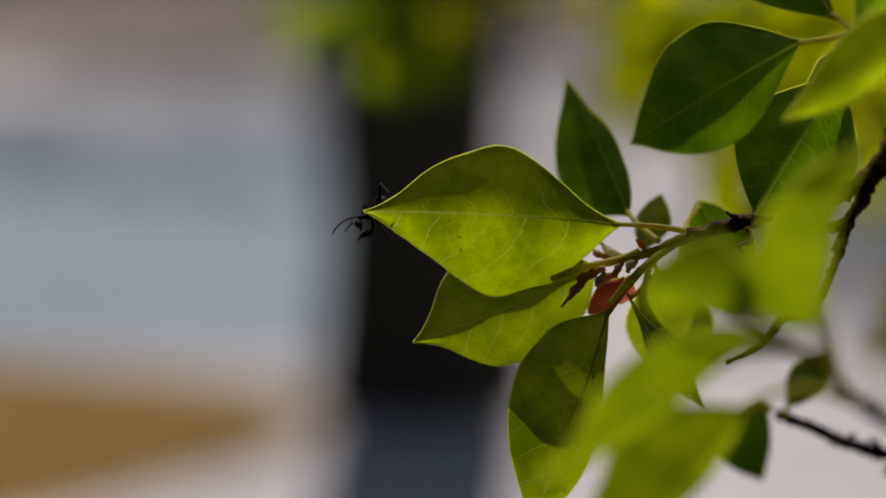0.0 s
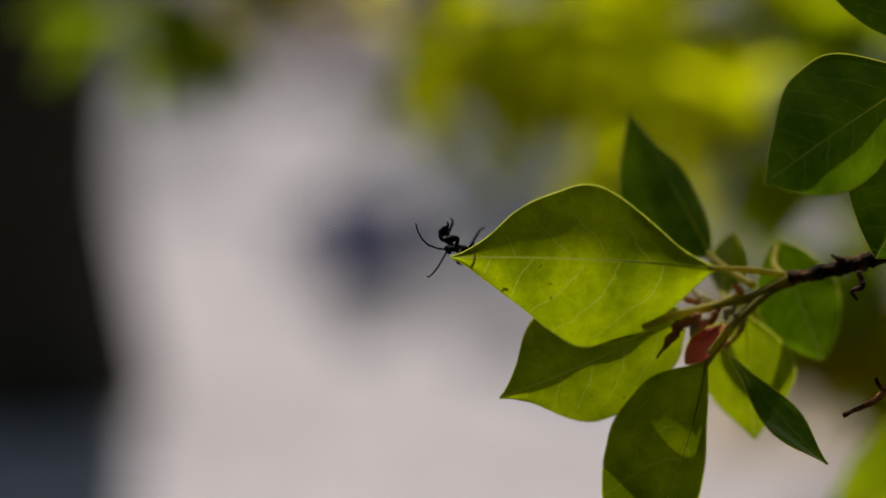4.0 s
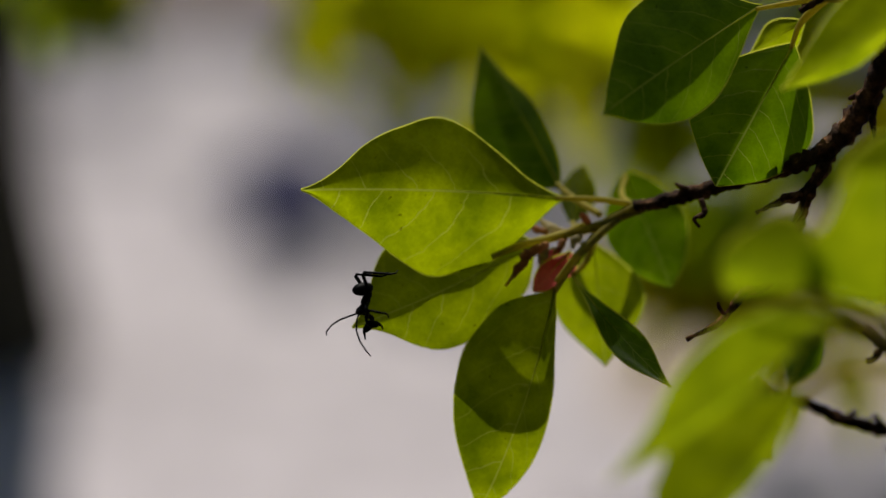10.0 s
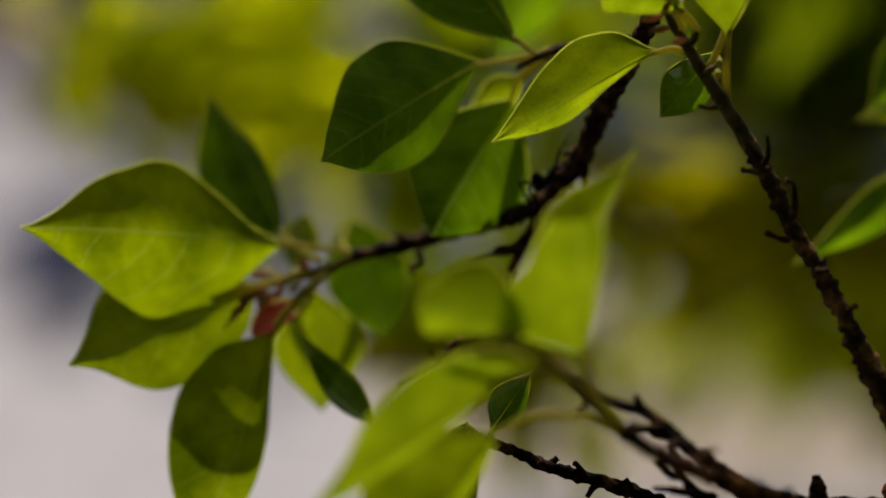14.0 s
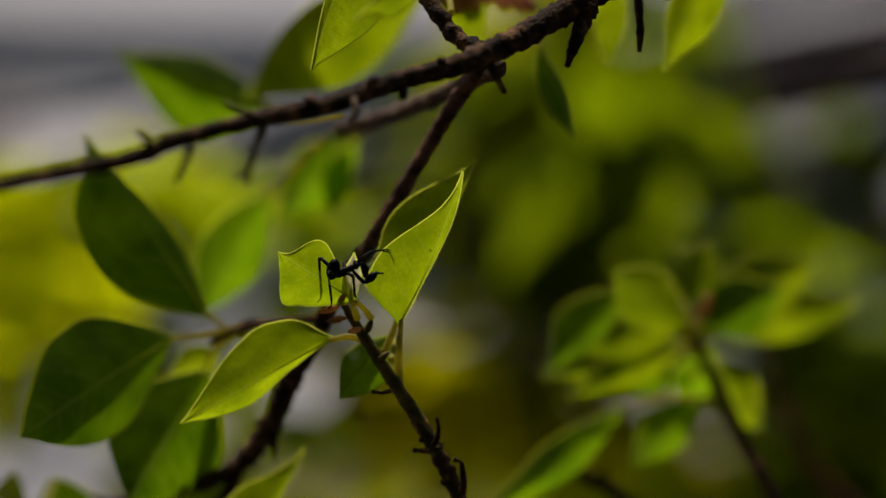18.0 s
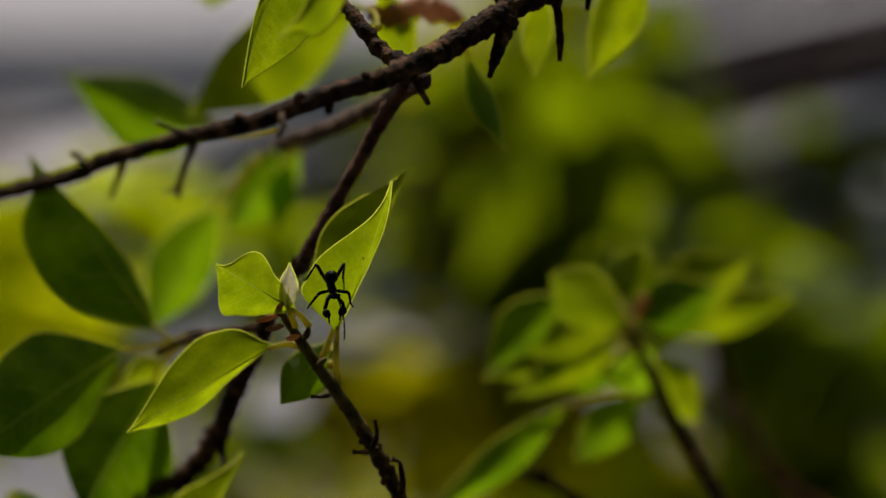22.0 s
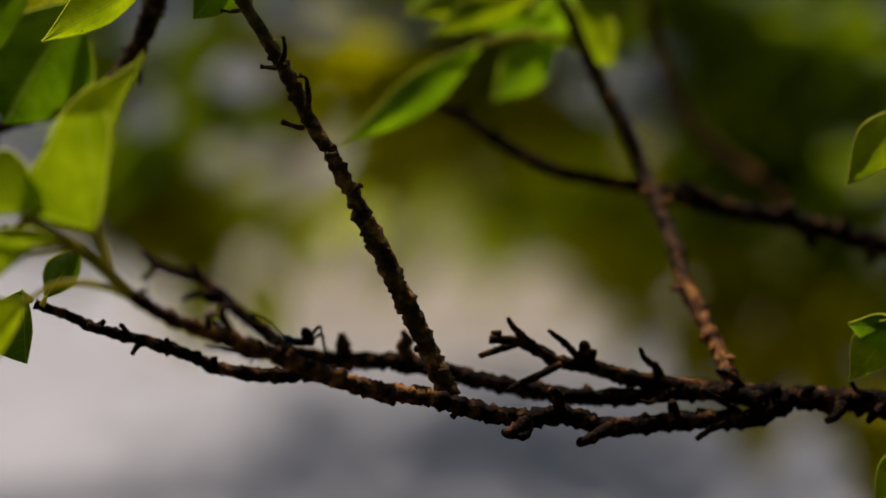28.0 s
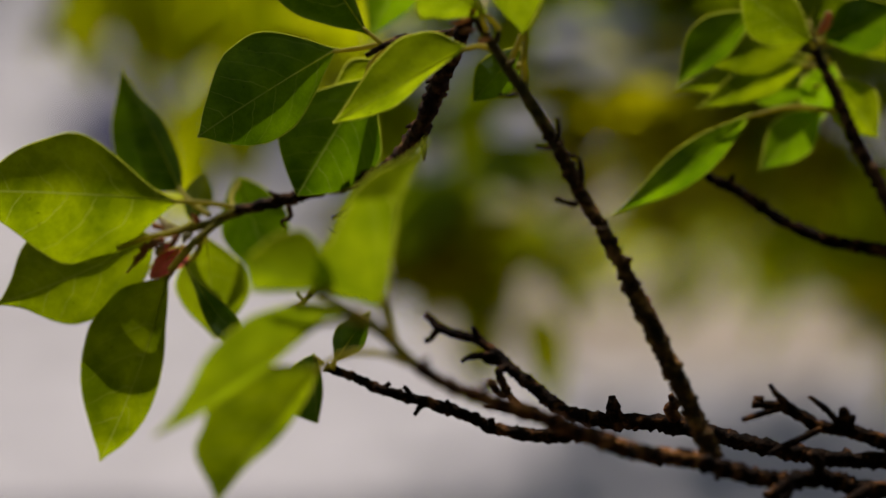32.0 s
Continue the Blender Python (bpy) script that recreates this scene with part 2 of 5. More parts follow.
def stem(owner, name, points, mat, rough=0.25, knots=0.0, every=6.0, seed=0.0, step=0.7, sides=10, label=""):
    bm = bmesh.new()
    tube(bm, smooth_line(points, step), sides, rough, seed, knots, every)
    return part(name, bm, mat, owner, label)


def thorn(owner, points, mat=None, name="thorn"):
    bm = bmesh.new()
    tube(bm, smooth_line(points, 0.35), 7, 0.3, points[0][0])
    return part(name, bm, mat or BARK, owner)


def scars(owner, points, mat, start, stop, every=2.7, size=0.85, seed=0):
    """Cup-shaped leaf scars that wind up a twig, between two shares of its length."""
    rng = random.Random(seed)
    line = smooth_line(points, 0.5)
    run, due, turn = 0.0, 0.0, rng.uniform(0, 6)
    whole = sum(float(np.linalg.norm((b - a)[:3])) for a, b in zip(line, line[1:]))
    for a, b in zip(line, line[1:]):
        run += float(np.linalg.norm((b - a)[:3]))
        if run < whole * start or run > whole * stop or run < due:
            continue
        due, turn = run + every * rng.uniform(0.75, 1.3), turn + 2.2 + rng.uniform(-0.5, 0.5)
        ahead = Vector((b - a)[:3]).normalized()
        side = ahead.cross(Vector((0.13, 0.9, 0.41))).normalized()
        out = side * math.cos(turn) + side.cross(ahead) * math.sin(turn) - ahead * 0.35
        p, r, k = Vector(a[:3]), a[3], size * rng.uniform(0.8, 1.2)
        bm = bmesh.new()
        tube(bm, [(*(p + out * r * 0.5), 1.0 * k), (*(p + out * (r * 0.8 + 0.25 * k)), 0.95 * k), (*(p + out * (r * 0.8 + 0.7 * k)), 0.72 * k), (*(p + out * (r * 0.8 + 0.85 * k)), 0.4 * k)], 8, 0.25, turn)
        part("leaf_scar", bm, mat, owner)


def leaf(owner, base, tip, wl, wr, tl=0, tr=0, a=0.85, b=0.95, bow=0.0, dip=0.0, cup=0.0, mat=None, stalk=(), name="leaf", label="", wave=0.25, forms=None):
    """One leaf of the shrub. base, tip: ends of the blade; wl, wr: its half widths; tl, tr: degrees by which each half leans away;
    bow, dip: how far the midrib swings to its left and away; cup: the edges' curl; stalk: rows from the blade to the twig;
    forms: for a leaf of odd outline, its width in nine even steps for the left and the right half, as shares of wl and wr."""
    mat = mat or MIDDLE
    base, tip = Vector(base), Vector(tip)
    axis = tip - base
    size = axis.length
    left = axis.cross(Vector((0, 1, 0))).normalized()
    away = left.cross(axis).normalized()
    seed = base.x * 0.31 + tip.z * 0.17
    turn, blunt = math.log(0.5) / math.log(a / (a + b)), 0.75 * (a + b)
    rows, across = 26, 8

    def mid(s):
        return base + axis * s + left * (bow * 4 * s * (1 - s)) + away * (dip * 4 * s * (1 - s))

    def edge(s, v=1):
        if forms:
            row = forms[0] if v > 0 else forms[1]
            i = min(int(s * 8), 7)
            q = s * 8 - i
            p0, p1, p2, p3 = row[max(i - 1, 0)], row[i], row[i + 1], row[min(i + 2, 8)]
            return max(0.0, 0.5 * (2 * p1 + (p2 - p0) * q + (2 * p0 - 5 * p1 + 4 * p2 - p3) * q * q + (3 * p1 - p0 - 3 * p2 + p3) * q**3))
        return max(0.0, math.sin(math.pi * min(max(s, 0.0), 1.0) ** turn)) ** (blunt if s < a / (a + b) else blunt * 1.12)

    def at(s, v):
        w, lean = (wl, tl) if v > 0 else (wr, tr)
        h = w * edge(s, v) * (1 + 0.06 * noise.noise(Vector((s * 5, v, seed))))
        k = abs(v)
        bend = (math.sqrt(k * k + 0.16) - 0.4) / 0.677
        p = mid(s) + left * math.copysign(h * k * math.cos(radians(lean)), v) + away * (h * bend * math.sin(radians(lean))) + away * (cup * k * k * edge(s, v))
        return p + away * (wave * k * noise.noise(Vector((s * 4.2, v * 1.7, seed + 3))) * 2)

    bm = bmesh.new()
    laid = bm.loops.layers.uv.new("leaf")
    grid = [[bm.verts.new(spot(*at(i / rows, v / across))) for v in range(-across, across + 1)] for i in range(rows + 1)]
    for i, (r, q) in enumerate(zip(grid, grid[1:])):
        for k in range(2 * across):
            face = bm.faces.new((r[k], r[k + 1], q[k + 1], q[k]))
            for loop, (s, v) in zip(face.loops, ((i, k), (i, k + 1), (i + 1, k + 1), (i + 1, k))):
                w = v / across - 1
                loop[laid].uv = (s / rows, 0.5 + 0.5 * w * edge(s / rows, w))
    bmesh.ops.remove_doubles(bm, verts=bm.verts, dist=1e-6)
    blade = part(name, bm, mat, owner, label, origin=spot(*base))

    bm = bmesh.new()
    tube(bm, [(*(mid(s / 40) - away * 0.04), 0.27 * (1 - s / 20) ** 1.3 + 0.04) for s in range(21)], 6)
    part("midrib", bm, VEIN_AND_LIT_RIM, blade)
    # A pale strip along both edges stands in for light on the rim.
    bm = bmesh.new()
    for way in (-1, 1):
        inner = [bm.verts.new(spot(*(at(i / 40, way) - away * 0.02))) for i in range(41)]
        outer = [bm.verts.new(spot(*(at(i / 40, way) + left * (way * (0.24 + 0.08 * noise.noise(Vector((i * 0.9, way, seed))))) - away * 0.06))) for i in range(41)]
        for i in range(40):
            bm.faces.new((inner[i], inner[i + 1], outer[i + 1], outer[i]))
    part("margin", bm, VEIN_AND_LIT_RIM, blade)
    if stalk:
        bm = bmesh.new()
        rows = [(*base, 0.62), *[(*p, 0.72 + 0.08 * n) for n, p in enumerate(stalk)]]
        tube(bm, smooth_line([(*(base + axis * 0.04), 0.5), *rows[1:]], 0.8), 8, 0.08, seed)
        part("stalk", bm, GREEN_STEM, blade)
    return blade


# ---- the shrub ----
bough = thing("leafy_branch", spot(35.7, 508, 18.5), "thorny dark brown shrub branch with a cluster of green leaves", "branch", "branches of the shrub")
stem(bough, "stem", [(15.4, 512, 13.5, 1.38), (24.4, 510, 15.4, 1.60), (35.7, 507, 18.5, 1.71), (46.7, 503, 21.4, 1.92), (53.6, 499, 25, 2.24), (59.1, 494, 32, 2.44), (63.8, 488, 42.7, 2.41), (64.1, 483, 44.2, 2.01), (67.2, 475, 49.8, 1.86), (71.7, 466, 61.6, 1.83), (77.8, 466, 70.1, 1.75)], BARK, rough=0.45, knots=0.15, every=5)
stem(bough, "upper_stem", [(76.2, 467, 67.2, 1.75), (77.8, 466, 70.1, 1.75), (88.2, 462, 88.2, 1.68), (94.6, 452, 100, 1.82), (98.6, 438, 105, 1.99)], TWIG, rough=0.26, knots=0.12, every=8)
stem(bough, "green_shoot", [(17.8, 512, 14, 1.48), (12.7, 512, 11.8, 1.25), (8.7, 511, 10, 1.13), (-1, 511, 7.6, 1.02), (-7.8, 510, 6, 0.90), (-13.5, 509, 3.8, 0.68)], GREEN_STEM, rough=0.1)
stem(bough, "green_shoot", [(12.7, 512, 11.8, 1.02), (8.6, 510, 8.5, 1.02), (3.4, 508, 3.5, 0.90), (-0.6, 507, -1.4, 0.67)], GREEN_STEM, rough=0.1)
stem(bough, "dead_fork", [(54.3, 500, 24.7, 1.66), (50.9, 500, 18.7, 1.44), (47.7, 501, 15.4, 1.22), (43.9, 502, 14.2, 0.78), (39, 503, 11.8, 0.45)], BARK, rough=0.6)
thorn(bough, [(59.4, 493, 32.3, 0.9), (60.8, 492.5, 31.6, 0.7), (61, 492.5, 29.5, 0.55), (61.1, 492.5, 27.2, 0.5)], BARK)
stem(bough, "dry_twig", [(24.8, 501, -13, 0.45), (29, 500.5, -11, 0.6), (32.4, 500, -8.7, 0.75), (36.2, 500, -3.8, 1.05), (40, 500.5, -3, 0.9), (44, 501, 1.5, 0.9), (47.5, 501, 10, 0.95), (50.4, 500, 18, 1.0)], RUSSET, rough=0.45, knots=0.2, every=4)
thorn(bough, [(32.6, 500, -8.4, 0.6), (31.2, 499, -6.6, 0.5), (31, 499, -5.6, 0.3)], RUSSET)
thorn(bough, [(28.3, 505, 14.8, 0.67), (28.9, 504, 12, 0.67), (26.8, 503, 10.9, 0.45), (27.8, 503, 9.2, 0.33)], BARK)
thorn(bough, [(26.7, 509, 16.6, 0.68), (24.5, 509, 17.5, 0.56), (23.4, 509, 18.2, 0.34)], BARK)
thorn(bough, [(37.1, 505, 19.6, 0.67), (36, 505, 21.3, 0.45)], BARK)
thorn(bough, [(42.9, 502, 21.1, 0.56), (40.7, 502, 22.3, 0.44)], BARK)
thorn(bough, [(60.6, 493, 30.3, 0.77), (60.9, 492, 25.9, 0.33)], BARK)
thorn(bough, [(58.1, 495, 34.3, 0.78), (56.4, 495, 33.8, 0.44)], BARK)
thorn(bough, [(62.7, 488, 44.9, 0.66), (61, 488, 44, 0.44)], BARK)
thorn(bough, [(47.6, 500, 15.5, 0.90), (44.1, 499, 14.9, 0.67), (43.9, 499, 14.3, 0.45)], BARK)
thorn(bough, [(48.7, 500, 16.1, 0.67), (47, 500, 11.6, 0.67), (45.9, 500, 9.9, 0.45)], BARK)
leaf(bough, (1.5, 511, 15.5), (-50.4, 493, 17.3), 17.7, 15.0, 15, 14.3, 0.9, 0.9, bow=-0.7, mat=MIDDLE, stalk=[(8.4, 512, 15.1), (15.9, 512, 14)], forms=([0, 0.38, 0.76, 0.92, 1, 0.81, 0.51, 0.23, 0], [0, 0.19, 0.56, 0.87, 1, 0.88, 0.61, 0.23, 0]))
leaf(bough, (-4.2, 513, 6.8), (-41.3, 501, -9.9), 11.6, 13.6, 9.1, 13, 1.15, 0.72, bow=0.9, mat=MIDDLE, stalk=[(0.4, 511, 8), (5, 511, 10)], forms=([0, 0.6, 0.77, 0.89, 1, 0.94, 0.66, 0.24, 0], [0, 0.46, 0.74, 0.9, 0.99, 1, 0.77, 0.31, 0]))
leaf(bough, (-0.8, 508, -2.4), (-16.9, 507, -48), 5.8, 14.9, 11.7, 5.2, 0.62, 0.85, bow=1.6, dip=-4, mat=MIDDLE, stalk=[(1.6, 508, 0.5), (7.3, 511, 8)], forms=([0, 0.23, 0.46, 0.73, 0.92, 1, 0.9, 0.57, 0], [0, 0.61, 0.86, 1, 0.98, 0.84, 0.62, 0.32, 0]))
leaf(bough, (0.7, 524, 17.6), (-16, 537, 48.7), 11.8, 3.8, 16.2, 26, 0.7, 1, bow=-0.5, mat=MATURE, stalk=[(3.3, 520, 15.7), (8.5, 514, 12.1)], forms=([0, 0.57, 0.79, 0.96, 1, 0.88, 0.65, 0.32, 0], [0, 0.53, 0.81, 0.95, 1, 0.85, 0.38, 0.17, 0]))
leaf(bough, (3, 528, 10.3), (5.6, 536, 23), 3.7, 3.9, 13, 13, 0.6, 0.5, mat=MIDDLE, stalk=[(4, 522, 9), (5.6, 515, 10.1)])
leaf(bough, (14.1, 534, 21.6), (23.7, 531, -3.1), 8.7, 8.5, 13, 6.5, 0.5, 0.5, mat=MATURE, stalk=[(13.3, 524, 16.5), (14.8, 513, 13.8)])
leaf(bough, (7.3, 522, 6.5), (9.6, 528, -19.2), 11.5, 10.9, 32.5, 32.5, 0.7, 0.65, mat=MIDDLE, stalk=[(7.4, 516, 7.5), (7.9, 512, 9.8)])
leaf(bough, (2.1, 514, 0.9), (21.3, 494, -22), 3.2, 3.4, -12, -12, 1.15, 0.7, bow=-0.8, mat=MATURE, stalk=[(5.7, 514, 2.9), (7.3, 512, 8.1)])
leaf(bough, (40.1, 497, 52.5), (8.1, 478, 30.3), 10.7, 13.6, 10.4, 7.8, 0.75, 0.8, bow=-0.4, mat=MATURE, stalk=[(47.8, 495, 53), (54.7, 493, 54.8)], forms=([0, 0.26, 0.57, 0.83, 0.99, 1, 0.82, 0.44, 0], [0, 0.43, 0.81, 1, 1, 0.86, 0.61, 0.32, 0]))
leaf(bough, (46.9, 503, 45.5), (30.7, 497, 17.1), 13.4, 12.9, 19.5, 13, 0.6, 0.55, mat=MATURE, stalk=[(48.3, 500, 49.7), (53.3, 495, 54)])
leaf(bough, (49.4, 505, 50.1), (38.8, 512, 43.9), 4.1, 3.5, 16.2, 16.2, 0.8, 0.85, mat=MIDDLE, stalk=[(51.6, 500, 52.4), (54.4, 495, 54.5)])
leaf(bough, (47.2, 492, 55.5), (19.7, 503, 95.8), 14.2, 4.0, -12, 22.8, 0.75, 0.75, mat=MATURE, stalk=[(51.3, 490, 53), (56, 488, 52.5)], forms=([0, 0.42, 0.77, 0.94, 1, 0.91, 0.71, 0.23, 0], [0, 0.37, 0.78, 1, 0.96, 0.71, 0.37, 0.18, 0]))
stem(bough, "side_shoot", [(58.6, 486, 54.6, 0.86), (54.7, 493, 54.8, 0.98), (47.9, 496, 52, 0.66)], BARK, rough=0.3)
stem(bough, "side_shoot", [(67.8, 478, 55.4, 1.00), (54.6, 488, 54.1, 0.90), (46.9, 492, 50.7, 0.68)], BARK, rough=0.3)
leaf(bough, (1.8, 511, 4.4), (-5.2, 508, -3.4), 2.8, 2.4, 9.75, 16.2, 0.55, 0.5, mat=RED, name="bract", label="wilted red flower bract")
leaf(bough, (2.3, 514, 4.8), (0.5, 514, -1.3), 2.2, 1.7, 16.2, 16.2, 0.6, 0.6, mat=RED, name="bract", label="wilted red flower bract")
leaf(bough, (-0.1, 513, 5.4), (-3.9, 512, 1), 1.7, 1.9, 16.2, 16.2, 0.6, 0.6, mat=RED, name="bract", label="wilted red flower bract")
stem(bough, "dry_bract", [(-2.1, 510, 6.2, 0.69), (-4.7, 509, 5.1, 1.03), (-7.3, 508, 3.9, 0.91), (-7.7, 508, 3.7, 0.34)], BRACT, rough=0.45, step=0.3)
stem(bough, "dry_bract", [(-5.8, 509, 3.7, 0.57), (-7.3, 508, 2.5, 1.03), (-8.4, 508, 1.2, 0.91), (-9.4, 508, -0.5, 0.34)], BRACT, rough=0.45, step=0.3)
stem(bough, "dry_bract", [(-2.4, 511, 5.3, 0.57), (-3.2, 510, 3.7, 0.92), (-3.9, 510, 2.3, 0.46)], PALE, rough=0.45, step=0.3)
stem(bough, "dry_bract", [(1.6, 511, 7.4, 0.57), (0.5, 510, 6, 1.03), (-0.2, 510, 4.4, 0.57)], BRACT, rough=0.45, step=0.3)
stem(bough, "dry_bract", [(4.5, 511, 8.4, 0.57), (3.4, 510, 7, 1.03), (2.5, 510, 5.4, 0.46)], PALE, rough=0.45, step=0.3)
stem(bough, "dry_bract", [(1.6, 514, 8.9, 0.58), (-1.3, 514, 9.5, 1.04), (-3, 515, 10.7, 0.69), (-4, 515, 11.8, 0.35)], PALE, rough=0.45, step=0.3)
stem(bough, "dry_bract", [(-1.9, 514, 8.6, 0.58), (-4.4, 514, 9.3, 0.81), (-5.3, 514, 10.2, 0.35)], BRACT, rough=0.45, step=0.3)
stem(bough, "dry_bract", [(6.2, 512, 9.6, 0.57), (5.5, 511, 11.1, 0.92), (4.5, 511, 12.5, 0.57)], BRACT, rough=0.45, step=0.3)
stem(bough, "dry_bract", [(5, 511, 6.3, 0.57), (4.8, 510, 4.9, 0.80), (4.1, 510, 4, 0.34)], PALE, rough=0.45, step=0.3)
stem(bough, "dry_stalk", [(-9.1, 508, 0.2, 0.40), (-10, 507, -1.1, 0.34), (-10.8, 507, -2.1, 0.28)], DRY, rough=0.2, step=0.3)
stem(bough, "fork", [(15.9, 512, 13.5, 1.38), (11.3, 511.5, 11.5, 1.15), (9.4, 511, 10.2, 1.15), (6.7, 511, 9.5, 1.03)], GREEN_STEM, rough=0.12)
shoot = thing("leafy_twig", spot(87.1, 456, 33.9), "knobbly brown upright twig with young yellow-green leaves at its top", "branch", "branches of the shrub")
stem(shoot, "green_top", [(69.9, 451, 58.9, 0.73), (72.2, 452, 55.4, 0.94), (76.5, 453, 49.1, 1.26), (81.5, 454, 41.8, 1.47), (87, 455, 33.9, 1.58), (91.3, 455, 26.5, 1.68)], TENDER, rough=0.16, knots=0.1, every=5)
stem(shoot, "stem", [(87, 455, 33.9, 1.58), (91.3, 455, 26.5, 1.68), (95.5, 455, 18, 1.68), (100.7, 454, 9.5, 1.68), (105.9, 453, -0.1, 1.78), (106.8, 453, -2.2, 2.25), (112.7, 452, -14, 2.36), (118.1, 451, -24.7, 2.36), (122.3, 450, -34.1, 2.47), (125.5, 449, -40.6, 2.58)], MOSSY, rough=0.42, knots=0.14, every=4.1)
scars(shoot, [(69.9, 451, 58.9, 0.73), (72.2, 452, 55.4, 0.94), (76.5, 453, 49.1, 1.26), (81.5, 454, 41.8, 1.47), (87, 455, 33.9, 1.58), (91.3, 455, 26.5, 1.68), (95.5, 455, 18, 1.68), (100.7, 454, 9.5, 1.68), (105.9, 453, -0.1, 1.78), (106.8, 453, -2.2, 2.25), (112.7, 452, -14, 2.36), (118.1, 451, -24.7, 2.36), (122.3, 450, -34.1, 2.47), (125.5, 449, -40.6, 2.58)], MOSSY, 0.3, 0.97, seed=3)
leaf(shoot, (69.7, 455, 50.6), (39.9, 460, 33.4), 3.6, 9.0, 22.8, 9.75, 0.6, 0.95, mat=YOUNG, stalk=[(72.7, 454, 50.8), (76.6, 453, 49.3)], forms=([0, 0.1, 0.3, 0.55, 0.85, 1, 0.82, 0.44, 0], [0, 0.7, 0.95, 1, 0.9, 0.72, 0.48, 0.22, 0]))
leaf(shoot, (73.8, 450, 57.3), (57.4, 443, 66.4), 7.7, 6.4, 9.75, 6.5, 0.85, 0.8, mat=YOUNG, stalk=[(75.2, 451, 56), (76.8, 452, 54.2)], forms=([0, 0.24, 0.46, 0.67, 0.85, 1, 0.79, 0.36, 0], [0, 0.34, 0.5, 0.64, 0.9, 1, 0.76, 0.17, 0]))
leaf(shoot, (81.9, 450, 52.8), (92.4, 436, 82.1), 10.1, 1.4, 13, 39, 0.62, 0.8, bow=-0.9, mat=YOUNG, stalk=[(82.2, 452, 48.5), (82.6, 454, 44), (83, 454.5, 39.8)], forms=([0, 0.91, 1, 0.9, 0.69, 0.43, 0.18, 0.043, 0], [0, 0.19, 0.19, 0.4, 0.67, 0.98, 1, 0.61, 0]))
leaf(shoot, (82, 453, 54.9), (97.7, 455, 86.5), 10.6, 1.2, 19.5, 26, 0.6, 0.9, mat=YOUNG, stalk=[(81, 453, 51.5), (79.3, 453, 47.4)], forms=([0, 0.52, 0.82, 0.97, 1, 0.86, 0.58, 0.22, 0], [0, 0.27, 0.53, 0.8, 1, 0.66, 0.45, 0.28, 0]))
leaf(shoot, (72.2, 449, 57.5), (72.6, 447, 66.9), 2.0, 2.0, 20, 20, 0.7, 0.9, mat=PALE, stalk=[(73.2, 450, 55.6), (73.9, 451, 54.1)], name="bud_scale", label="pale cream bud scale")
leaf(shoot, (82.4, 466, 51.7), (71.3, 460, 38.6), 4.9, 4.8, 13, 19.5, 0.7, 0.7, mat=MATURE, stalk=[(82.5, 462, 49.8), (81.1, 455, 46.1)])
thorn(shoot, [(69.9, 450.4, 56.4, 0.43), (68.2, 449.2, 55.8, 0.76), (66.9, 448.3, 55.4, 0.68), (65.8, 447.5, 55.1, 0.25)], BRACT, "bud")
thorn(shoot, [(71.4, 450.3, 54.2, 0.43), (69.8, 449.4, 53.9, 0.76), (68.6, 448.7, 53.6, 0.68), (67.6, 448.1, 53.4, 0.25)], BRACT, "bud")
thorn(shoot, [(69.6, 450.3, 57.7, 0.43), (70.3, 449.4, 58.1, 0.76), (70.8, 448.7, 58.3, 0.68), (71.2, 448.1, 58.6, 0.25)], BRACT, "bud")
thorn(shoot, [(74.4, 450.4, 52.1, 0.43), (73.3, 449.2, 51.8, 0.76), (72.5, 448.3, 51.6, 0.68), (71.8, 447.5, 51.4, 0.25)], BRACT, "bud")
thorn(shoot, [(75.8, 452.2, 51.4, 0.43), (76.2, 451.6, 52.4, 0.76), (76.4, 451.2, 53.2, 0.68), (76.7, 450.8, 53.9, 0.25)], TENDER, "bud")
thorn(shoot, [(78.2, 452.2, 46.2, 0.43), (79, 451.6, 46.8, 0.76), (79.6, 451.2, 47.2, 0.68), (80.1, 450.8, 47.6, 0.25)], TENDER, "bud")
thorn(shoot, [(80.7, 452, 40.1, 0.54), (78.8, 450, 39.7, 0.44), (77.4, 449, 39.8, 0.36), (76.8, 448.6, 39.8, 0.54)], MOSSY)
thorn(shoot, [(89.3, 453, 29.6, 0.71), (90.2, 452, 31.6, 0.62), (89.9, 451, 34.2, 0.36), (89.8, 450.8, 34.8, 0.71)], MOSSY)
thorn(shoot, [(88.3, 453, 28.3, 0.71), (85.8, 451, 28.4, 0.44), (85.3, 450.6, 28.4, 0.71)], MOSSY)
thorn(shoot, [(95.2, 453, 20, 0.89), (95.1, 451, 23.2, 0.71), (94.5, 450, 26.1, 0.44), (93.6, 450, 26.5, 0.36), (93, 450, 26.8, 0.89)], MOSSY)
thorn(shoot, [(94.1, 453, 15.8, 0.8), (91.6, 451, 16.3, 0.54), (90.2, 450, 16.8, 0.71), (89.7, 449.6, 17, 0.8)], MOSSY)
thorn(shoot, [(101.4, 452, 10.5, 0.71), (99.4, 450, 10.3, 0.53), (98.9, 449.5, 10.3, 0.71)], MOSSY)
thorn(shoot, [(105.1, 452, 3.1, 0.8), (105.8, 450, 3.7, 0.53), (106, 449.4, 3.9, 0.8)], MOSSY)
near = thing("leafy_branch", spot(78.2, 425, -27.8), "knobbly brown shrub branch with bright young leaves and bare end", "branch", "branches of the shrub")
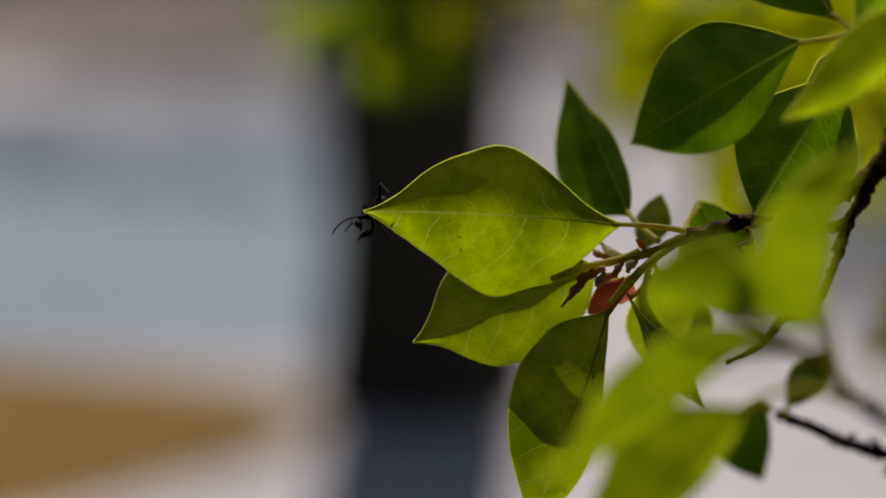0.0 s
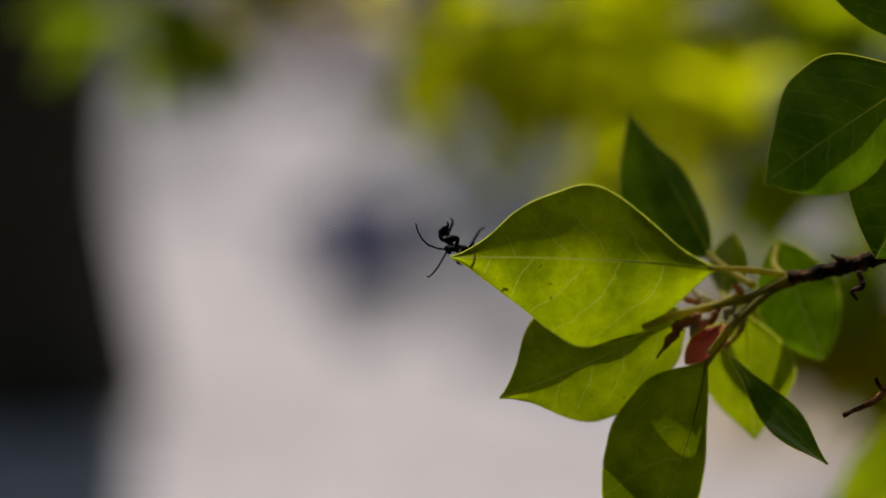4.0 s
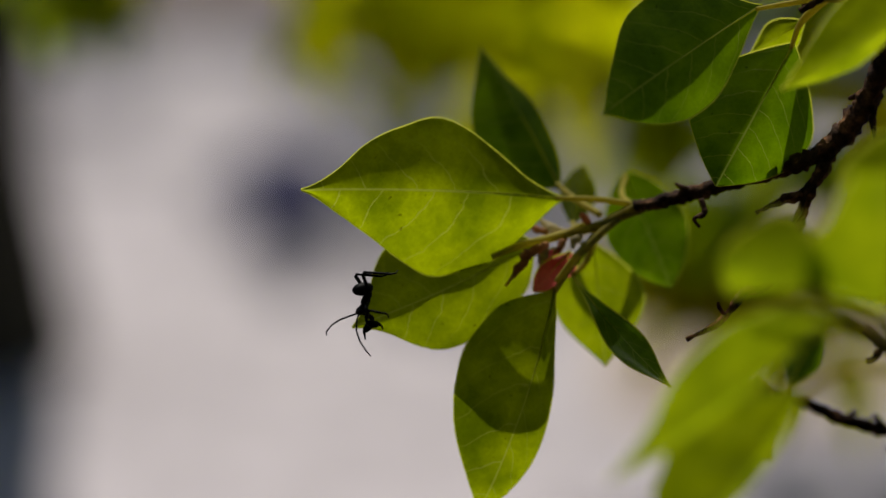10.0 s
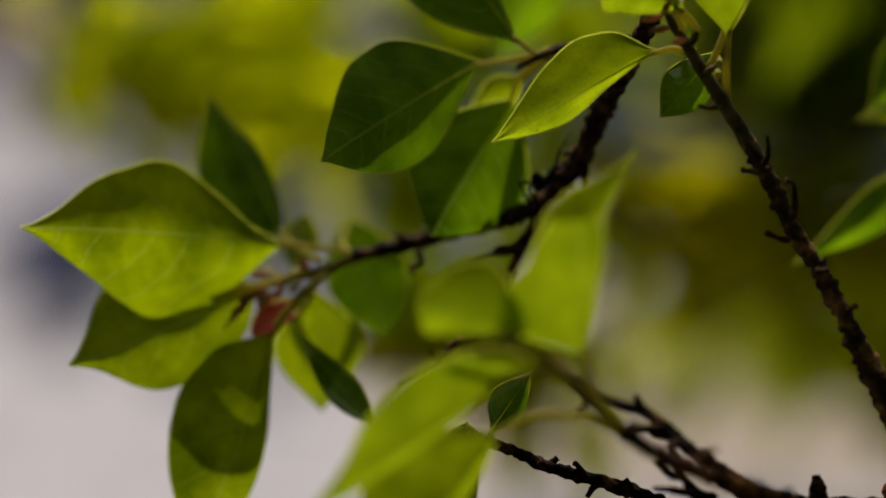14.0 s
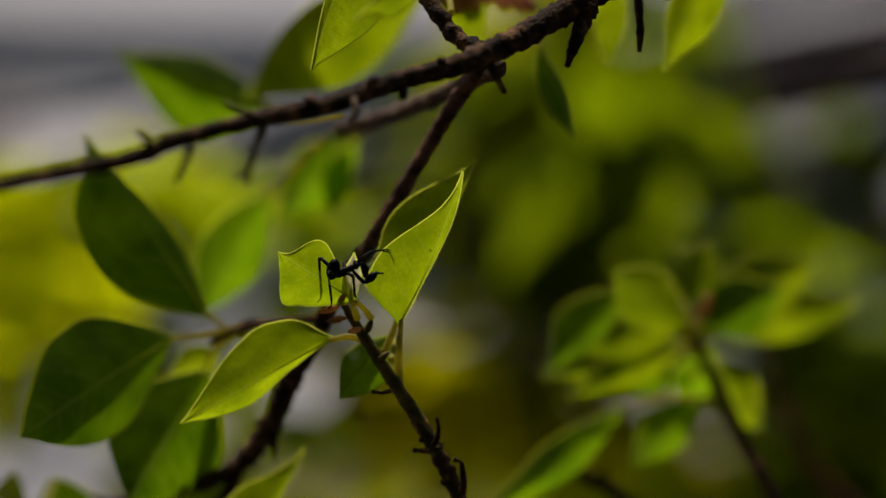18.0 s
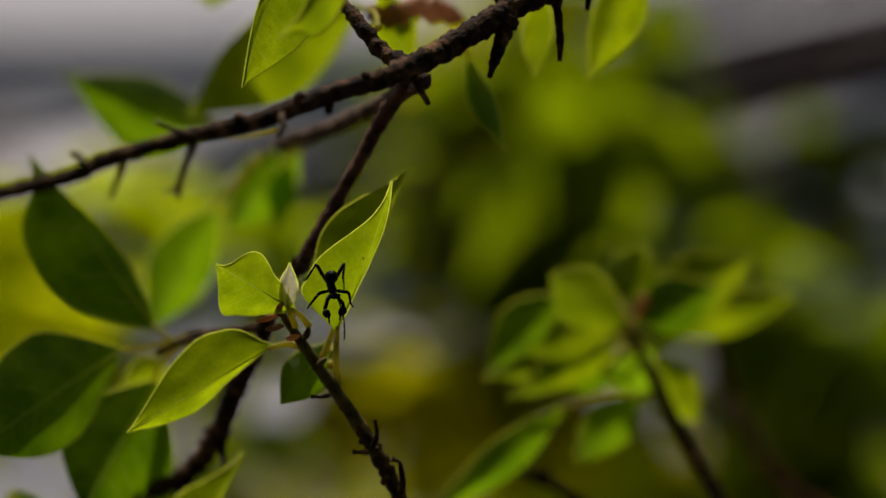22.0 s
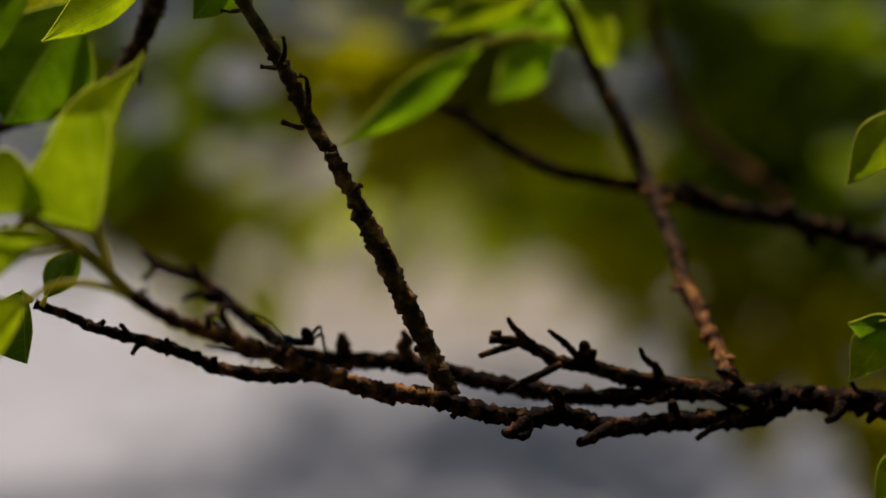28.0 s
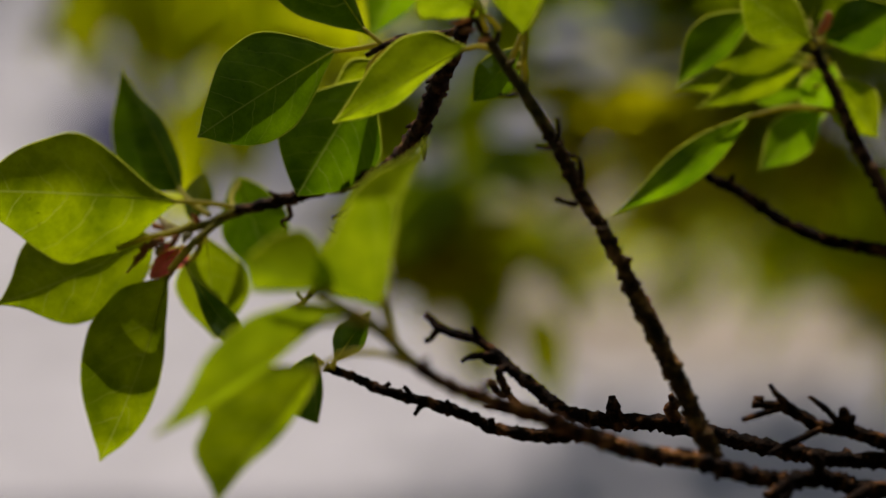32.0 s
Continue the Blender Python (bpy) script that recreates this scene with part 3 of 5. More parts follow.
stem(near, "stem", [(38.2, 404, -3, 0.63), (46.6, 406, -6.9, 0.84), (52, 408, -11.1, 1.05), (57.6, 411, -16.9, 1.27), (64.2, 414, -21.3, 1.49), (72.1, 418, -24.6, 1.61), (83.6, 424, -28.7, 1.85), (95.6, 431, -33.5, 1.99), (107.8, 437, -37.8, 2.01), (120.1, 442, -39.8, 2.03)], RUSSET, rough=0.42, knots=0.12, every=4.5)
scars(near, [(38.2, 404, -3, 0.63), (46.6, 406, -6.9, 0.84), (52, 408, -11.1, 1.05), (57.6, 411, -16.9, 1.27), (64.2, 414, -21.3, 1.49), (72.1, 418, -24.6, 1.61), (83.6, 424, -28.7, 1.85), (95.6, 431, -33.5, 1.99), (107.8, 437, -37.8, 2.01), (120.1, 442, -39.8, 2.03)], RUSSET, 0.3, 0.98, 3.4, 0.8, seed=5)
stem(near, "bare_stem", [(116.4, 441, -39.4, 1.92), (120.1, 442, -39.8, 2.03), (137.5, 447, -44.4, 2.22), (150.1, 450, -44.3, 2.23), (160.3, 452, -47, 2.24), (175.3, 453, -45.9, 2.25), (192.7, 453, -45.1, 2.48), (200.2, 453, -41.1, 2.60), (210, 452, -41.4, 2.83), (220.4, 450, -42.1, 3.06), (238.3, 446, -44.8, 3.27)], DEAD, rough=0.45, knots=0.12, every=6)
stem(near, "green_tip", [(37.7, 402.5, -2.5, 0.83), (44.5, 404.5, -6.1, 1.04), (49.3, 406, -9.3, 1.15), (54.2, 408.5, -13.5, 1.32), (58, 410, -17.2, 1.37)], GREEN_STEM, rough=0.15)
leaf(near, (51.1, 405, -5.5), (49.1, 398, 16.2), 15.0, 4.7, 9.75, 22.8, 0.38, 0.5, bow=-0.8, mat=YOUNG, stalk=[(52.4, 406, -8.9), (53.6, 408, -12.6)], forms=([0, 0.62, 0.94, 1, 0.85, 0.66, 0.54, 0.42, 0.3], [0, 0.16, 0.31, 0.43, 0.56, 0.7, 0.85, 1, 0.9]))
leaf(near, (50.1, 412, 8.9), (60.4, 411, 28.7), 8.4, 1.2, 16.2, 19.5, 0.6, 0.9, mat=YOUNG, stalk=[(50.6, 414, 3), (52.3, 415, -5), (54.5, 411, -13)], forms=([0, 0.92, 1, 0.92, 0.79, 0.53, 0.29, 0.085, 0], [0, 0.5, 1, 0.89, 0.3, 0.21, 0.19, 0.2, 0]))
leaf(near, (42.1, 404, -1.7), (24, 399, 3), 4.5, 9.6, 13, 9.75, 0.55, 0.5, mat=YOUNG, stalk=[(39.7, 403, -2.6), (41.3, 404, -4)], forms=([0, 0.17, 0.34, 0.51, 0.68, 0.83, 0.97, 1, 0.16], [0, 0.45, 0.71, 0.9, 1, 0.91, 0.73, 0.46, 0.16]))
leaf(near, (39.9, 404, -8.5), (6, 397, -31.7), 2.0, 9.0, 26, -10, 0.7, 0.95, mat=YOUNG, stalk=[(44.6, 405, -8.4), (49.3, 406, -9.5)], forms=([0, 0.16, 0.48, 0.85, 1, 0.93, 0.8, 0.41, 0], [0, 0.73, 0.97, 1, 0.92, 0.73, 0.38, 0.14, 0]))
leaf(near, (44.6, 406, -7.2), (28.4, 402, -6.3), 1.3, 2.2, 19.5, 19.5, 0.6, 0.7, mat=YOUNG, stalk=[(46.7, 406, -7.6), (48.2, 406, -8.7)])
leaf(near, (38.6, 415, -18.2), (15.5, 409, -50.1), 3.4, 12.7, 29.2, -8, 0.62, 0.85, bow=-0.8, mat=MIDDLE, stalk=[(42.8, 414, -16.1), (48, 413, -15.2), (52.8, 412, -15.8), (56.5, 411, -17.1)], forms=([0, 0.57, 0.9, 1, 0.83, 0.4, 0.22, 0.11, 0], [0, 0.5, 0.85, 0.98, 1, 0.89, 0.71, 0.039, 0]))
leaf(near, (36.1, 462, -18.6), (37.2, 455, -33.7), 1.7, 9.7, 32.5, 19.5, 0.5, 0.6, mat=MATURE, stalk=[(36.7, 462, -19.8), (38, 463, -20.9)])
leaf(near, (40.6, 464, -20.5), (48.7, 470, -9.2), 4.0, 3.5, 19.5, 26, 0.8, 0.8, mat=MATURE, stalk=[(40.4, 464, -21.4), (40.1, 464, -22.1)])
thorn(near, [(59.6, 409, -17.3, 0.84), (61.1, 408, -16, 0.53)], BARK)
thorn(near, [(73.4, 415, -23.9, 0.96), (72.7, 413, -21.6, 0.85), (74.8, 413, -21, 0.53)], BARK)
thorn(near, [(84.4, 421, -28.5, 0.97), (83.1, 419, -26.7, 0.65)], BARK)
thorn(near, [(87.9, 423, -29.7, 1.09), (88.8, 421, -27.9, 0.65)], BARK)
thorn(near, [(105.7, 434, -38.1, 1.00), (104.5, 432, -35.9, 0.66)], BARK)
thorn(near, [(66.8, 413, -21.2, 0.85), (67.5, 412, -22.7, 0.64)], BARK)
thorn(near, [(141, 446, -45.1, 1.63), (137.6, 444, -47.3, 1.51), (135.7, 443, -47.2, 0.81)], DEAD)
thorn(near, [(141.6, 446, -45.7, 1.40), (140.6, 444, -47.9, 1.05), (138.7, 443, -48.1, 0.81)], DEAD)
thorn(near, [(159.9, 450, -46.8, 1.65), (156.5, 448, -48.4, 1.64), (153.2, 447, -49.7, 1.17), (152.7, 447, -50.6, 0.70)], DEAD)
thorn(near, [(186, 451, -45.7, 1.18), (182, 450, -47.2, 0.94), (178.4, 449, -49.4, 0.59)], DEAD)
thorn(near, [(174.2, 451, -45.1, 1.53), (173.4, 450, -43.2, 1.53), (173.1, 449, -41.3, 1.06)], DEAD)
thorn(near, [(168.5, 450, -46.2, 0.82), (168.9, 449, -44.9, 0.70)], DEAD)
thorn(near, [(196.5, 451, -40.3, 1.18), (195.9, 449, -38.3, 0.94)], DEAD)
thorn(near, [(201.8, 450, -40.8, 1.41), (202.5, 448, -38.9, 1.17), (203.7, 448, -38.3, 0.70)], DEAD)
thorn(near, [(210.3, 449, -42, 1.64), (208.5, 447, -44.2, 1.29), (206, 446, -45.4, 0.82)], DEAD)
thorn(near, [(218.8, 448, -42.5, 1.41), (215.1, 446, -45.4, 0.82)], DEAD)
thorn(near, [(216.2, 448, -40.1, 1.05), (212.5, 446, -38.7, 0.70), (210.9, 445, -36.5, 0.47)], DEAD)
thorn(near, [(127.7, 446, -42.1, 1.05), (125.2, 445, -44.2, 0.82)], DEAD)
thorn(near, [(120, 446, -39.8, 0.82), (118.7, 445, -37.9, 0.58)], DEAD)
thorn(near, [(148.5, 448, -43, 1.64), (147.7, 447, -39.9, 1.64), (146.3, 446, -38.4, 1.05)], DEAD)
dead = thing("dead_twig", spot(105.9, 490, -35.4), "bare dark dead twig with forked broken ends", "branch", "branches of the shrub")
stem(dead, "stem", [(62, 516, -11.7, 1.0), (64.5, 514, -14.2, 1.2), (68.6, 511, -16.1, 1.25), (75.4, 507, -17.9, 1.4), (82.2, 502, -23.7, 1.6), (88.7, 496, -28.7, 1.89), (95.1, 490, -33.3, 2.01), (105.2, 482, -34.8, 2.11), (117.7, 475, -34.7, 2.22), (134.6, 468, -38.1, 2.07), (145.2, 464, -40, 2.05), (156.9, 460, -41.2, 2.04), (168.7, 457, -40.7, 1.91), (181.9, 455, -40, 2.02), (193.9, 453, -41.4, 2.25)], DEAD, rough=0.4)
stem(dead, "fork", [(82, 501.5, -23.6, 1.1), (79.6, 499.5, -24.6, 1.1), (80.4, 498, -26.8, 1.15), (81.8, 498, -29.6, 1.1), (83.4, 498, -32.1, 1.1), (85.9, 498, -33.8, 1.2), (89, 498, -34.6, 1.3)], DEAD, rough=0.4)
thorn(dead, [(65.2, 513, -14.8, 0.97), (63.4, 513, -17.6, 0.83), (61.8, 513, -18.2, 0.69)], DEAD, "stub")
thorn(dead, [(75.2, 507, -17.9, 1.24), (74.3, 507, -15.8, 0.96), (73.3, 507, -14.2, 0.55)], DEAD, "stub")
thorn(dead, [(79.3, 504.2, -21.2, 1.15), (76, 503, -21.1, 1.09), (72.6, 503, -21.4, 0.82), (70.6, 503, -22.5, 0.55)], DEAD, "stub")
thorn(dead, [(80.5, 503.3, -22.4, 1.3), (78.1, 504, -22.5, 1.23), (76.1, 504, -21.6, 0.96)], DEAD, "stub")
thorn(dead, [(82.2, 498, -30.2, 1.1), (79.8, 499.5, -30, 1.09), (78, 500, -27.7, 1.09), (76.9, 500, -27.4, 0.82)], DEAD, "stub")
thorn(dead, [(86.8, 497, -34.9, 1.22), (82, 497, -33.2, 0.95), (76, 498, -32.8, 0.54)], DEAD, "stub")
thorn(dead, [(106.3, 480, -34.2, 1.84), (105.5, 479, -31.2, 1.84), (105.1, 479, -28.6, 0.92)], DEAD, "stub")
thorn(dead, [(86.7, 497, -27.4, 1.08), (86.7, 497, -25.4, 0.68)], DEAD, "stub")
stem(dead, "curled_dry_leaf", [(119.5, 471, -33.7, 1.22), (118.3, 472, -31.3, 1.84), (118.9, 472, -29.5, 1.47), (117.9, 472, -27.6, 0.61)], SUNLIT_RUSSET, rough=0.5)
dead2 = thing("dead_twig", spot(77, 474, -35.7), "thin bare brown twig with dry broken side shoots", "branch", "branches of the shrub")
stem(dead2, "stem", [(38.6, 466, -21.6, 1.03), (45.1, 466, -24.1, 1.16), (52.2, 466, -27.1, 1.28), (62.5, 466, -29.8, 1.41), (71.5, 466, -32.8, 1.54), (76.7, 466, -35.2, 1.54), (84.4, 465, -36.5, 1.67), (92, 464, -36.8, 1.79), (98.2, 461, -36.3, 1.80), (114.7, 456, -41.5, 1.43)], DEAD, rough=0.4, knots=0.2)
thorn(dead2, [(51.5, 465, -26.8, 0.90), (53.4, 465, -25.2, 0.64)], DEAD, "stub")
thorn(dead2, [(59.2, 465, -29.5, 0.90), (57.3, 465, -26.7, 0.64), (56.3, 465, -26.1, 0.51)], DEAD, "stub")
thorn(dead2, [(60.5, 465, -30.3, 0.77), (59, 465, -32.5, 0.51)], DEAD, "stub")
thorn(dead2, [(67.6, 465, -31.1, 0.77), (66.3, 465, -28.9, 0.51)], DEAD, "stub")
thorn(dead2, [(76.6, 465, -34.9, 1.28), (76.4, 465, -32.9, 0.77)], DEAD, "stub")
thorn(dead2, [(53.4, 465, -27.4, 1.15), (50.9, 464, -26.7, 1.15), (49.6, 464, -26, 0.64)], DEAD, "stub")
dead3 = thing("dead_twig", spot(158.7, 457, -35.2), "bare dark dead twig with a forked antler-like end", "branch", "branches of the shrub")
stem(dead3, "stem", [(134.9, 458, -28.6, 0.96), (141.6, 458, -29.2, 1.31), (146.6, 458, -31.7, 1.55), (150.3, 458, -33.5, 1.67), (157.7, 458, -34.7, 1.79), (169.9, 457, -37.7, 2.03), (185.9, 456, -39.5, 2.14), (198, 454, -40.5, 2.37)], DEAD, rough=0.4)
thorn(dead3, [(145.9, 458, -31.1, 1.07), (142, 457, -28, 0.95), (139.4, 456, -25.5, 0.71), (138.5, 456, -23.9, 0.48)], DEAD, "stub")
thorn(dead3, [(142.2, 458, -29.2, 1.07), (136.6, 457, -30.8, 0.83), (132.5, 456, -32.1, 0.71)], DEAD, "stub")
thorn(dead3, [(155, 457, -33.4, 0.95), (151.1, 456, -29.5, 0.83), (147.2, 455, -26.6, 0.59)], DEAD, "stub")
thorn(dead3, [(155, 457, -34, 1.55), (155.4, 456, -30.9, 1.67), (154.6, 455, -29.1, 0.83)], DEAD, "stub")
thorn(dead3, [(156.9, 457, -33.4, 1.07), (157.3, 456, -30.9, 0.83)], DEAD, "stub")
thorn(dead3, [(150.1, 457, -34, 1.07), (144.8, 455, -36.3, 0.95), (137.8, 453, -39.4, 0.71)], DEAD, "stub")
thorn(dead3, [(171.6, 456, -37, 1.55), (170.7, 455, -34.5, 1.07), (168, 454, -32.6, 0.71), (167, 454, -30.2, 0.47)], DEAD, "stub")
thorn(dead3, [(189.4, 455, -38.8, 1.42), (187.3, 454, -36.3, 0.95), (183.6, 453, -35.1, 0.59)], DEAD, "stub")
thorn(dead3, [(187.7, 453, -43.5, 0.95), (183.7, 452, -41, 0.83), (179.7, 451, -39.1, 0.59)], DEAD, "stub")
thorn(dead3, [(137.1, 457, -27.4, 0.83), (135.1, 456, -27.1, 0.48)], DEAD, "stub")
thorn(dead3, [(173, 454, -39.9, 0.71), (169.1, 453, -41.9, 0.59), (166.9, 453, -41.4, 0.35)], DEAD, "stub")
over = thing("thorny_branch", spot(71.3, 415, 94.1), "dark thorny shrub branch with leaves hanging from it", "branch", "branches of the shrub")
stem(over, "stem", [(-9.4, 388, 70, 1.51), (6.2, 392, 73, 1.55), (28.3, 400, 78.9, 1.63), (34.1, 402, 81.8, 1.73), (41.1, 404, 84.3, 1.64), (51.3, 407, 87.4, 1.85), (61.7, 411, 90.1, 1.96), (71.4, 416, 94, 1.98), (80.2, 420, 97.6, 2.09), (91.4, 424, 101.5, 2.42), (103, 429, 107.7, 2.75), (117.3, 435, 116.9, 2.78), (127.1, 439, 121.9, 2.91), (139.6, 444, 127.8, 3.05), (151.1, 448, 132.8, 3.17), (172.2, 455, 140.9, 3.43)], BARK, rough=0.24, knots=0.04, every=11)
thorn(over, [(51.8, 406, 87.5, 0.82), (48.1, 404, 88.4, 0.62), (44.8, 403, 89.7, 0.41)], PALE_BARK)
thorn(over, [(51.8, 406, 85.4, 1.03), (50.8, 404, 82.6, 0.72), (49.5, 402, 79.2, 0.72), (48.3, 401, 77, 0.51), (46.3, 400, 76.4, 0.31)], PALE_BARK)
thorn(over, [(49.5, 402, 79.2, 0.61), (48.7, 401, 75, 0.41)], PALE_BARK)
thorn(over, [(68.6, 413, 92.1, 1.05), (69, 411, 89.8, 0.73), (68, 410, 87.3, 0.42)], PALE_BARK)
thorn(over, [(71.9, 415, 94.6, 1.05), (72.2, 413, 95.7, 0.94), (73.8, 413, 95.7, 0.52)], BARK)
thorn(over, [(60.6, 410, 89.9, 1.35), (60.3, 408, 91.7, 0.93)], BARK)
thorn(over, [(32.6, 402, 81.3, 1.02), (30.6, 400, 83, 0.71), (29.6, 400, 84, 0.41)], PALE_BARK)
thorn(over, [(39.1, 403, 82.1, 0.82), (37.7, 401, 78.3, 0.61), (36.3, 400, 74.9, 0.41)], PALE_BARK)
thorn(over, [(78.6, 419, 95.4, 1.17), (78.2, 417, 93.2, 0.74)], BARK)
thorn(over, [(116.5, 434, 114.6, 2.41), (114.2, 433, 108.7, 1.64), (111.9, 432, 102.3, 0.54)], BARK)
thorn(over, [(126.9, 438, 120.9, 1.10), (127.4, 437, 111, 0.88), (127.2, 437, 106.4, 0.55)], BARK)
thorn(over, [(52.3, 406, 85.5, 0.72), (52.2, 405, 87.4, 0.41)], BARK)
thorn(over, [(85.7, 421, 100.3, 1.28), (86.1, 420, 101.3, 0.85)], BARK)
thorn(over, [(95.9, 425, 100.7, 0.97), (98.6, 424, 95.7, 0.54)], BARK)
thorn(over, [(134.8, 440, 124.5, 1.11), (133.7, 440, 117.5, 0.55)], BARK)
stem(over, "side_branch", [(96.5, 430, 104.2, 1.95), (91.5, 436, 107.8, 1.87), (87.3, 440, 114, 1.77), (84.2, 444, 119.1, 1.56), (78.9, 450, 127.5, 1.36), (74.5, 455, 136.5, 1.14)], BARK, rough=0.4)
stem(over, "side_branch", [(118.6, 436, 117.3, 1.98), (113.4, 440, 121.9, 1.66), (109.3, 444, 126.5, 1.45), (104, 448, 131.7, 1.35)], BARK, rough=0.4)
stem(over, "side_branch", [(99.5, 436, 102.4, 1.76), (92.8, 480, 102.6, 1.80), (84.8, 500, 100.6, 2.11), (75.8, 515, 99.6, 1.79)], PALE_BARK, rough=0.4)
stem(over, "dry_flower", [(93, 480, 124.5, 1.4), (99, 480, 123.5, 2.8), (104, 480, 125.5, 2.2), (108.3, 480, 124.2, 2.9), (114, 480, 122.6, 1.3)], DRY, rough=0.9)
leaf(over, (85.6, 408, 122.4), (67.8, 404, 105.2), 4.7, 4.7, 19.5, 9.75, 0.7, 0.95, mat=YOUNG, stalk=[(87.8, 410, 125.5)], forms=([0, 0.37, 0.53, 0.69, 0.87, 1, 0.92, 0.23, 0], [0, 0.61, 0.98, 1, 0.72, 0.36, 0.096, 0.048, 0]))
leaf(over, (73.5, 440, 131.1), (63, 437, 101.1), 10.5, 1.6, 18, 13, 0.6, 0.8, bow=-0.6, mat=YOUNG, stalk=[(75.7, 440, 133.5)])
leaf(over, (62.9, 540, 107.3), (26.7, 552, 121.7), 13.0, 6.5, 24, 20, 0.75, 0.85, mat=MATURE, stalk=[(67, 520, 102.6), (72, 470, 97)])
leaf(over, (96.9, 525, 134.8), (55.9, 535, 108.8), 9.7, 11.7, 13, 16.2, 0.7, 0.7, mat=MIDDLE, stalk=[(92.2, 460, 120.5), (91.3, 445, 114.4)])
leaf(over, (82.8, 540, 101.6), (64.9, 548, 82.3), 7.2, 8.0, 16.2, 19.5, 0.7, 0.8, mat=MATURE, stalk=[(81.5, 505, 98.6)])
leaf(over, (80.1, 540, 99.5), (77.3, 543, 82.8), 3.3, 4.0, 19.5, 19.5, 0.7, 0.7, mat=MATURE, stalk=[(79, 505, 97.8)])
leaf(over, (62.6, 545, 88.7), (46.8, 552, 58.5), 7.4, 8.8, 16.2, 16.2, 0.7, 0.7, mat=MATURE, stalk=[(67, 515, 91.6), (73.1, 512, 97.9)])
leaf(over, (152.9, 470, 135.1), (140.6, 474, 108.6), 6.1, 5.2, 13, 16.2, 0.75, 0.8, mat=MIDDLE, stalk=[(152.4, 462, 136.6)])
leaf(over, (114.7, 480, 115), (121.3, 471, 92.6), 2.5, 3.6, 29.2, 22.8, 0.8, 0.9, mat=MATURE, stalk=[(112.6, 470, 115.8), (108.9, 440, 112.5)])
leaf(over, (131.9, 480, 129.3), (130.3, 484, 110.6), 3.6, 3.8, 19.5, 19.5, 0.7, 0.8, mat=MIDDLE, stalk=[(128.4, 460, 127.9)])
leaf(over, (95.8, 478, 128.7), (102.9, 484, 113.3), 5.0, 5.6, 16.2, 16.2, 0.7, 0.7, mat=MIDDLE, stalk=[(92.7, 460, 124.1)])
leaf(over, (64.3, 540, 152.6), (62.3, 546, 137.2), 8.5, 9.5, 16.2, 16.2, 0.7, 0.7, mat=MIDDLE, stalk=[(68, 520, 150)])
far = thing("leafy_twig", spot(161.3, 530, 55.6), "leafy twig of the same shrub, brown stem and green leaves", "branch", "branches of the shrub")
stem(far, "stem", [(157, 526, 61, 1.05), (159.9, 526, 54.6, 1.28), (164.9, 525, 44, 1.52), (170.4, 523, 31.2, 1.74), (176.9, 520, 18.5, 1.84), (181.1, 516, 7.3, 1.96), (183.1, 500, -4.7, 1.91), (183.4, 492, -11, 1.88), (183.9, 484, -18, 1.86)], BARK, rough=0.3, knots=0.35, every=3.6)
scars(far, [(157, 526, 61, 1.05), (159.9, 526, 54.6, 1.28), (164.9, 525, 44, 1.52), (170.4, 523, 31.2, 1.74), (176.9, 520, 18.5, 1.84), (181.1, 516, 7.3, 1.96), (183.1, 500, -4.7, 1.91), (183.4, 492, -11, 1.88), (183.9, 484, -18, 1.86)], BARK, 0.3, 0.95, 3.2, 0.75, seed=8)
stem(far, "lower_stem", [(183.6, 487.5, -15, 1.80), (183.8, 485, -17.3, 1.86), (186, 472, -26.9, 1.91), (188.2, 460, -36.7, 1.97)], SUNLIT_RUSSET, rough=0.45, knots=0.15, every=4.4)
scars(far, [(183.6, 487.5, -15, 1.80), (183.8, 485, -17.3, 1.86), (186, 472, -26.9, 1.91), (188.2, 460, -36.7, 1.97)], SUNLIT_RUSSET, 0.05, 0.95, 2.6, seed=7)
farbare = thing("bare_twig", spot(161, 526, 8.5), "bare dark brown twig with short broken spurs", "branch", "branches of the shrub")
stem(farbare, "stem", [(130.2, 526, 25.6, 1.10), (134.6, 526, 22.5, 1.32), (140.2, 526, 19.9, 1.44), (149.9, 526, 13.6, 1.55), (160.8, 525, 8.5, 1.76), (173.2, 524, 5.9, 1.87), (183.9, 522, 4.3, 2.09), (201.6, 520, -0.4, 2.40), (218, 518, -3.3, 2.62), (240.9, 515, -9.2, 2.82), (265.7, 512, -13.8, 3.03)], DEAD, rough=0.45)
thorn(farbare, [(138.5, 526, 20.5, 1.21), (138.9, 525, 23.9, 0.67)], DEAD, "spur")
thorn(farbare, [(145.7, 526, 15.8, 1.21), (147.6, 525, 17.2, 0.94)], DEAD, "spur")
thorn(farbare, [(202.8, 519, -0.7, 1.86), (190.4, 520, 6, 1.07)], DEAD, "spur")
thorn(farbare, [(217.7, 517, -3.3, 2.39), (216.7, 516, 0.8, 1.59)], DEAD, "spur")
thorn(farbare, [(222, 517, -6, 2.12), (222.4, 516, -10, 1.32)], DEAD, "spur")
thorn(farbare, [(231.5, 516, -7.2, 2.12), (229.8, 515, -2.5, 1.19)], DEAD, "spur")
thorn(farbare, [(236.9, 515, -9.9, 1.85), (237.3, 514, -13.3, 1.06)], DEAD, "spur")
leaf(far, (143, 521, 39.3), (107.9, 519, 13.2), 4.6, 5.0, 22.8, 16.2, 0.8, 0.95, bow=1.4, mat=MATURE, stalk=[(153.1, 522, 40.9), (165.7, 525, 40)])
